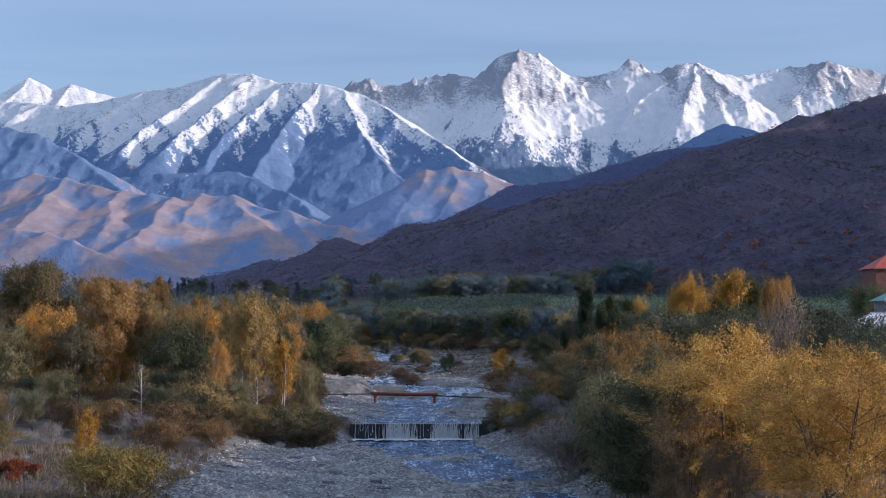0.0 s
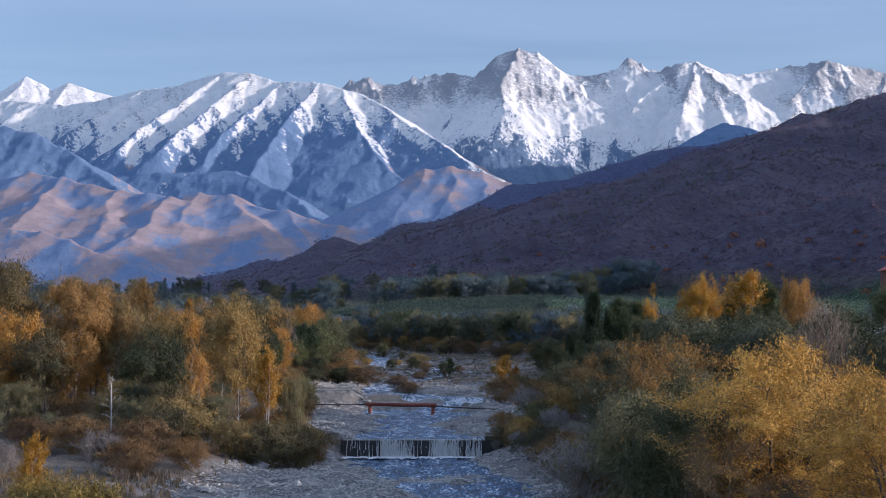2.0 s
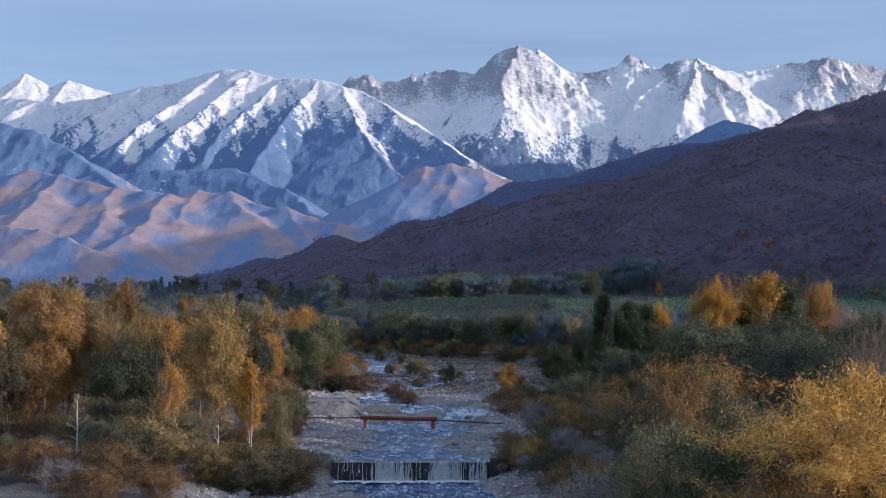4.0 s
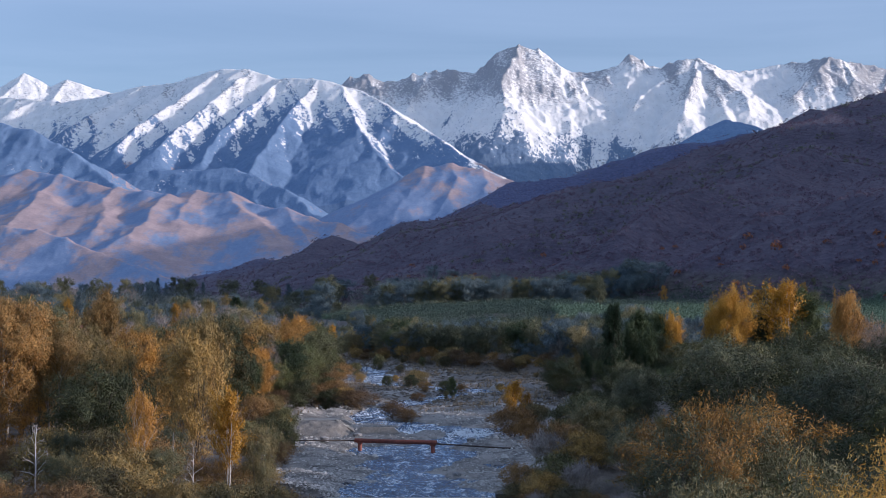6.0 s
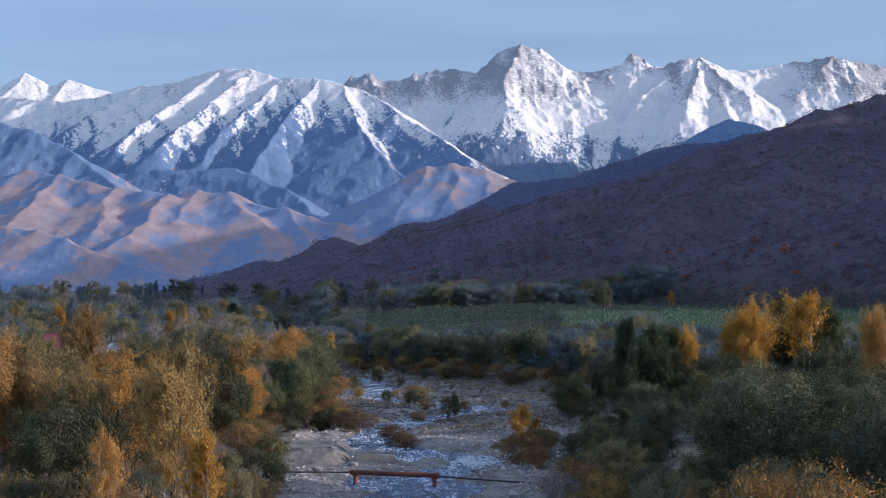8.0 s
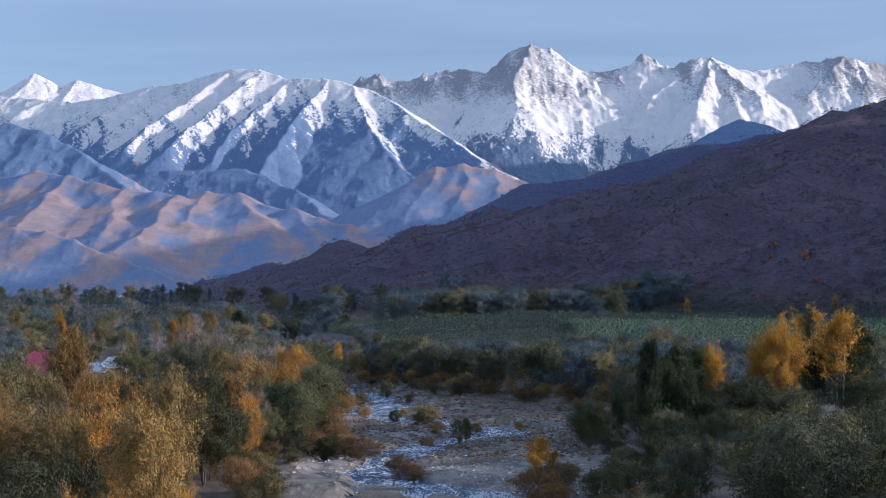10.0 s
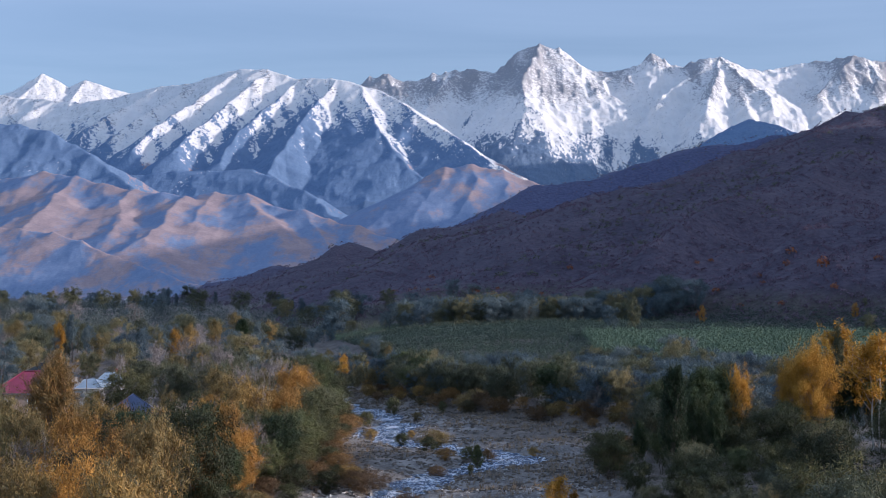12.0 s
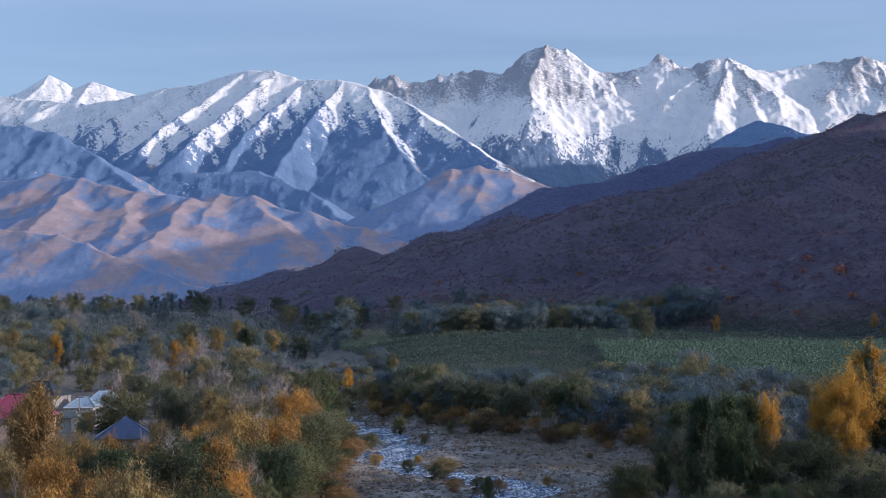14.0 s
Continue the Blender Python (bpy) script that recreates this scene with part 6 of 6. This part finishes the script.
house("house", "two-storey red brick house with a red hipped roof", 78.6, 267, 10.0, 9, 24.6, 27.4, "red", BRICK, 0, 0.42, ((-2.9, 5.2, 1.3, 1.7), (0.2, 5.2, 1.3, 1.7), (-2.9, 1.6, 1.3, 1.6), (0.2, 1.6, 1.3, 1.6)))
house("house", "low house with a teal metal roof", 61.8, 204, 8, 6, 18.4, 19.6, "teal", GREY_BRICK, 0, 0.2, ((-2.4, 4.4, 0.9, 1.1),))
house("house", "whitewashed cottage under a pale worn sheet roof", 50.0, 171.5, 9.0, 7, 15.15, 16.7, "white", WHITEWASH, 0, 0.3, ((-2.6, 4.0, 0.7, 1.1), (-1.4, 4.0, 0.7, 1.1), (2.0, 4.0, 0.9, 1.2)))
house("shed", "weathered grey board shed with a flat roof", 39.2, 143, 3.2, 3, 13.0, 13.5, "grey", WOOD, 6, 0.1, (), over=0.2)
house("house", "two-storey grey block house with a dark green roof", -75.6, 351, 8.0, 8, 14.9, 17.3, "green", GREY_BRICK, -8, 0.36, ((2.6, 3.0, 0.9, 1.3), (2.6, 0.9, 0.8, 1.2)))
house("house", "small house with a pale blue hipped roof", -66.4, 345, 4.4, 5, 13.3, 14.9, "sky", WHITEWASH, 0, 0.45, ())
house("house", "white house with a pale blue sheet roof and chimney", -64.2, 351, 4.6, 6, 13.9, 15.7, "sky", WHITEWASH, 6, 0.4, ((-0.6, 2.0, 0.8, 1.0),), True)
house("house", "white gabled outbuilding with a dark roof", -67.0, 334, 4.4, 4, 12.2, 13.2, "grey", WHITEWASH, -10, 0.1, ((-1.0, 1.2, 0.8, 1.0),))
house("pavilion", "pyramid roof of dark blue metal over a low house", -50.7, 307, 7.6, 7.6, 11.15, 14.1, "blue", PEACH, 12, 0.6, ())
house("house", "peach plastered house with a maroon roof", -60.6, 287, 8.0, 8, 15.4, 18.3, "maroon", PEACH, 0, 0.42, ((1.2, 3.6, 1.2, 1.4), (-2.2, 3.6, 1.2, 1.4)))


for k in range(11):
    hx, hy = -372 + 13.5 * k, 1275 + (k * 47) % 60
    hz = float(ground_z(np.array([float(hx)]), np.array([float(hy)]))[0])
    house("house", "tiny white house in the far hamlet", hx, hy, 5.0 + k % 3, 5, hz + 6.0, hz + 8.0, ("sky", "grey", "white")[k % 3], WHITEWASH, 20 * (k % 4) - 30, 0.3, ())


def build_pole():
    pole = tagged(new("utility_pole"), "thin grey utility pole beside the houses", "pole")
    x, y = -65.4, 338
    z = float(ground_z(np.array([x]), np.array([y]))[0])
    part("post", pipe_run([(x, y, z - 0.3), (x, y, 15.6)], 0.09, 8), WOOD, pole)
    part("crossarm", block(x - 0.7, x + 0.7, y - 0.05, y + 0.05, 15.1, 15.22), WOOD, pole)
    return pole


build_pole()

# ---- small stuff strewn over the land ----
def strew(name, label, category, at, template, scale, material, seed, squash=(1, 1, 1)):
    """Copies of a little template of faces at many places, as one mesh."""
    rng = np.random.default_rng(seed)
    tv, tf = template
    n, k = len(at), len(tv)
    ang = rng.uniform(0, 2 * math.pi, n)
    c, s = np.cos(ang)[:, None], np.sin(ang)[:, None]
    sc = scale(rng, n)[:, None]
    x = (tv[None, :, 0] * c - tv[None, :, 1] * s) * sc * squash[0]
    y = (tv[None, :, 0] * s + tv[None, :, 1] * c) * sc * squash[1]
    z = tv[None, :, 2] * sc * squash[2] * rng.uniform(0.75, 1.25, n)[:, None]
    co = np.stack([x + at[:, :1], y + at[:, 1:2], z + at[:, 2:3]], -1).reshape(-1, 3)
    faces = (tf[None] + (np.arange(n) * k)[:, None, None]).reshape(-1, tf.shape[1])
    return tagged(new(name, mesh_of(name, co.tolist(), faces.tolist(), material)), label, category, kind="stuff")


def spray_template(count, seed, leaf_size=0.3, up=0.0, flat=1.0):
    """A small shrub of leaf sprays, one metre high."""
    rng = np.random.default_rng(seed)
    r = rng.uniform(0.45, 1.0, count) ** 0.6
    a, e = rng.uniform(0, 6.283, count), np.arcsin(rng.uniform(0.0, 1.0, count))
    c = np.stack([np.cos(a) * np.cos(e) * r * 0.62 * flat, np.sin(a) * np.cos(e) * r * 0.62 * flat, 0.12 + np.sin(e) * r * 0.85], -1)
    n = c - np.array([0, 0, 0.35]) + np.array([0, 0, 0.15]) + rng.normal(0, 0.28, (count, 3))
    n /= np.linalg.norm(n, axis=1, keepdims=True)
    u = rng.normal(0, 1, (count, 3)) + np.array([0, 0, up])
    u -= n * (u * n).sum(1, keepdims=True)
    u /= np.linalg.norm(u, axis=1, keepdims=True)
    v = np.cross(n, u)
    s = leaf_size * rng.uniform(0.7, 1.3, (count, 1))
    co = np.stack([c + u * s, c - u * s * 0.8 + v * s * 0.7, c - u * s * 0.8 - v * s * 0.7], 1).reshape(-1, 3)
    return co, np.arange(count * 3).reshape(-1, 3)


def blade_template(count, seed, splay=0.35):
    rng = np.random.default_rng(seed)
    co = []
    for _ in range(count):
        a, b = rng.uniform(0, 6.283), rng.uniform(0, 6.283)
        foot = np.array([math.cos(a), math.sin(a), 0]) * rng.uniform(0, 0.22)
        tip = foot + np.array([math.cos(b) * splay * rng.uniform(0.2, 1), math.sin(b) * splay * rng.uniform(0.2, 1), rng.uniform(0.6, 1.0)])
        side = np.array([math.cos(b + 1.57), math.sin(b + 1.57), 0]) * 0.05
        co += [foot - side, foot + side, tip]
    return np.array(co), np.arange(count * 3).reshape(-1, 3)


def stone_template(seed):
    bm = bmesh.new()
    bmesh.ops.create_icosphere(bm, subdivisions=1, radius=0.5)
    rng = np.random.default_rng(seed)
    co = np.array([v.co[:] for v in bm.verts]) * rng.uniform(0.75, 1.2, (len(bm.verts), 1)) * np.array([1.15, 0.9, 0.62])
    faces = np.array([[v.index for v in f.verts] for f in bm.faces])
    bm.free()
    return co, faces


def on_ground(x, y, lift=0.0):
    return np.stack([x, y, ground_z(x, y) + lift], -1)


def strewn_places(rng, count, a, d, keep):
    """Places spread evenly over the view of the land, kept where keep() says so."""
    az = rng.uniform(a[0], a[1], count)
    far = np.exp(rng.uniform(math.log(d[0]), math.log(d[1]), count))
    x, y = az * far, far
    ok = keep(x, y)
    return on_ground(x[ok], y[ok])


def on_hill(x, y):
    return ground_z(x, y) - valley_floor(x, y)[0] > 1.5


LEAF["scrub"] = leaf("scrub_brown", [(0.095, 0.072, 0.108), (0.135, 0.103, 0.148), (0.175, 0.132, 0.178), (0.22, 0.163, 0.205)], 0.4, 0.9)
LEAF["scrub_green"] = leaf("scrub_green", [(0.12, 0.13, 0.105), (0.17, 0.185, 0.135), (0.23, 0.24, 0.165), (0.30, 0.295, 0.19)], 0.4, 0.9)
LEAF["scrub_red"] = leaf("scrub_red", [(0.10, 0.04, 0.035), (0.18, 0.07, 0.05), (0.27, 0.10, 0.06), (0.34, 0.15, 0.07)], 0.2, 0.9)
rng_land = np.random.default_rng(21)
small = lambda lo, hi: (lambda rng, n: lo + (hi - lo) * rng.uniform(0, 1, n) ** 2)
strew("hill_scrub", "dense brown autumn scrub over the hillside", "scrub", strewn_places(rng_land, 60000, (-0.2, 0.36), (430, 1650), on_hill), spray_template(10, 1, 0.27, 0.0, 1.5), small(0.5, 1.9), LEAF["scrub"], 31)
strew("hill_scrub", "dark green thickets in the folds of the hill", "scrub", strewn_places(rng_land, 12000, (-0.2, 0.36), (430, 1650), lambda x, y: on_hill(x, y) & (fractal(x, y, 90, 3, 95) > 0.15)), spray_template(20, 2, 0.19, 0.0, 1.3), small(0.8, 2.4), LEAF["scrub_green"], 32)
strew("hill_scrub", "scattered red and orange bushes on the hill", "scrub", strewn_places(rng_land, 300, (-0.05, 0.36), (430, 800), lambda x, y: on_hill(x, y) & (ground_z(x, y) < 46)), spray_template(44, 3, 0.16), small(1.6, 3.8), LEAF["scrub_red"], 33)


LEAF["orchard"] = leaf("orchard_leaf", [(0.04, 0.066, 0.06), (0.07, 0.105, 0.085), (0.115, 0.15, 0.105)], 0.2, 0.8)
# far valley leaves, their blue-grey tint standing in for haze
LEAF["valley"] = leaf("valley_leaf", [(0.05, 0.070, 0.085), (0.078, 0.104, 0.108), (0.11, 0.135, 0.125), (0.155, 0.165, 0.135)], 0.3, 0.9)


def far_floor(x, y):
    return (ground_z(x, y) - valley_floor(x, y)[0] < 3) & (fractal(x, y, 120, 3, 97) > -0.35)


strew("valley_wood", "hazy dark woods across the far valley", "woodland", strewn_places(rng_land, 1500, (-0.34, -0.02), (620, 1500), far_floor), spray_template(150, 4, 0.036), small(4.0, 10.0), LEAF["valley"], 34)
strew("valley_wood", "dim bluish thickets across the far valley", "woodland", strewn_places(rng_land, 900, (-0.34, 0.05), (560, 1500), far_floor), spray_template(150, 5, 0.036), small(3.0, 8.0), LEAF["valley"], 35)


def reed_rows(name, label, box, step, along, seed, high, key, slant=0.0, climb=4.0, holes=-0.55):
    """Rows of a low crop or reeds across the fields."""
    rng = np.random.default_rng(seed)
    x0, x1, y0, y1 = box
    ys = np.arange(y0, y1, step)
    xs = np.arange(x0, x1, along)
    x, y = np.meshgrid(xs, ys)
    x, y = x + rng.normal(0, along * 0.3, x.shape), y + slant * (x - x0) + rng.normal(0, 0.5, y.shape)
    x, y = x.ravel(), y.ravel()
    ok = (ground_z(x, y) - valley_floor(x, y)[0] < climb) & (x > np.interp(y, BED_Y, BED_R) + 6) & (x < 0.31 * y) & (fractal(x, y, 40, 3, seed) > holes)
    return strew(name, label, "field", on_ground(x[ok], y[ok], -0.1), spray_template(26, seed, 0.10, 1.5, 0.8), lambda r, n: high * r.uniform(0.6, 1.2, n), LEAF[key], seed)


reed_rows("orchard_rows", "rows of low grey-green orchard bushes", (-46, 36, 396, 484), 2.6, 0.8, 41, 1.8, "orchard", 0.03, 4.0, -2.0)
reed_rows("reed_field", "pale green strip of tall reeds", (32, 165, 412, 486), 1.5, 0.7, 42, 2.4, "reed", 0.0, 7.0, -2.0)
reed_rows("orchard_rows", "grey-green orchard bushes beside the reeds", (-75, 150, 476, 560), 3.0, 0.9, 44, 2.0, "orchard", 0.04, 5.0, -2.0)
reed_rows("reed_field", "pale green grass strip before the hill", (-75, 4, 566, 590), 2.2, 1.1, 45, 1.8, "reed")
reed_rows("orchard_rows", "rows of dark green orchard bushes", (-90, 60, 540, 650), 7.0, 1.6, 43, 2.4, "scrub_green", 0.08)

COBBLE = leaf("cobble", [(0.04, 0.039, 0.038), (0.15, 0.145, 0.14), (0.34, 0.33, 0.32), (0.56, 0.545, 0.525)], 0.0, 0.85)

# stones of the river bed
def on_bed(x, y):
    z, dl, dr = valley_floor(x, y)
    return (dl + dr < 1.5) & (z > water_level(y) - 0.12) & ((y < 240) | (np.abs(x - np.interp(y, RUN_Y, RUN_X)) < 10))


def bed_places(rng, count, y0, y1, keep):
    y = np.exp(rng.uniform(math.log(y0), math.log(y1), count))
    x = rng.uniform(np.interp(y, BED_Y, BED_L) - 3, np.interp(y, BED_Y, BED_R) + 3)
    ok = keep(x, y)
    return on_ground(x[ok], y[ok], -0.02)


def cobble_template(seed):
    """A squat rounded stone of few faces."""
    rng = np.random.default_rng(seed)
    a = np.arange(5) * 2 * math.pi / 5 + rng.uniform(-0.3, 0.3, 5)
    r = rng.uniform(0.42, 0.62, 5)
    ring = np.stack([np.cos(a) * r * 1.15, np.sin(a) * r * 0.9, rng.uniform(-0.05, 0.08, 5)], -1)
    up = np.stack([np.cos(a + 0.3) * r * 0.55, np.sin(a + 0.3) * r * 0.5, rng.uniform(0.26, 0.40, 5)], -1)
    co = np.concatenate([ring, up, [[0, 0, 0.40]]])
    f = []
    for i in range(5):
        j = (i + 1) % 5
        f += [(i, j, 5 + j), (i, 5 + j, 5 + i), (5 + i, 5 + j, 10)]
    return co, np.array(f)


for k, (count, y1, lo, hi) in enumerate(((42000, 165, 0.08, 0.24), (30000, 225, 0.10, 0.30), (8000, 350, 0.16, 0.42), (500, 240, 0.35, 0.8))):
    strew("cobbles", "grey rounded river cobbles on the gravel bed", "stones", bed_places(rng_land, count, 98, y1, on_bed), cobble_template(k), small(lo, hi), COBBLE, 50 + k)
strew("dry_grass", "pale dry grass tufts along the banks", "grass", bed_places(rng_land, 2600, 98, 400, lambda x, y: (valley_floor(x, y)[1] + valley_floor(x, y)[2] > 0.3)), blade_template(9, 1), small(0.3, 0.9), LEAF["straw"], 60)
dry = on_ground(rng_land.uniform(-33, -18, 3400), rng_land.uniform(90, 122, 3400))
strew("dry_grass", "reddish dry grass on the stony terrace", "grass", dry, blade_template(10, 2), small(0.25, 0.8), LEAF["straw"], 61)
fx, fy = rng_land.uniform(2, 27, 5200), rng_land.uniform(250, 352, 5200)
clump = fractal(fx, fy, 9, 3, 64) > 0.0
flat = on_ground(fx[clump], fy[clump])
strew("dry_grass", "straw-coloured grass on the far gravel flat", "grass", flat, blade_template(6, 3, 0.7), small(0.15, 0.6), LEAF["straw"], 62)


LEAF["clod"] = leaf("clod", [(0.09, 0.08, 0.07), (0.17, 0.15, 0.13), (0.26, 0.235, 0.21), (0.38, 0.35, 0.32)], 0.0, 0.95)
far_bed = lambda x, y: (valley_floor(x, y)[1] + valley_floor(x, y)[2] < 4) & (valley_floor(x, y)[0] > water_level(y) - 0.05)
strew("rubble", "grey-brown rubble and clods on the flood plain", "stones", bed_places(rng_land, 11000, 232, 420, far_bed), cobble_template(9), small(0.22, 0.75), LEAF["clod"], 70, (1.0, 1.0, 0.8))
strew("dry_grass", "tufts of dull dry grass across the flood plain", "grass", bed_places(rng_land, 7000, 225, 420, lambda x, y: far_bed(x, y) & (fractal(x, y, 8, 3, 66) > -0.15)), blade_template(7, 4, 0.6), small(0.3, 0.85), LEAF["straw"], 71)


def boulder(x, y, size, seed):
    tv, tf = stone_template(seed)
    z = float(ground_z(np.array([x]), np.array([y]))[0])
    ob = new("boulder", mesh_of("boulder", (tv * size).tolist(), tf.tolist(), STONE))
    ob.matrix_basis = pose(x, y, z + 0.12 * size, 0, 0, seed * 47 % 360)
    return tagged(ob, "pale grey boulder lying on the river gravel", "boulder", "boulders")


rng_rock = np.random.default_rng(77)
for k in range(54):
    y = rng_rock.uniform(100, 215)
    x = rng_rock.uniform(bed_left(y) - 1, bed_right(y) + 1)
    boulder(x, y, rng_rock.uniform(0.5, 1.15), k)
for k in range(26):
    boulder(rng_rock.uniform(-31, -21), rng_rock.uniform(106, 119), rng_rock.uniform(0.5, 1.3), 100 + k)
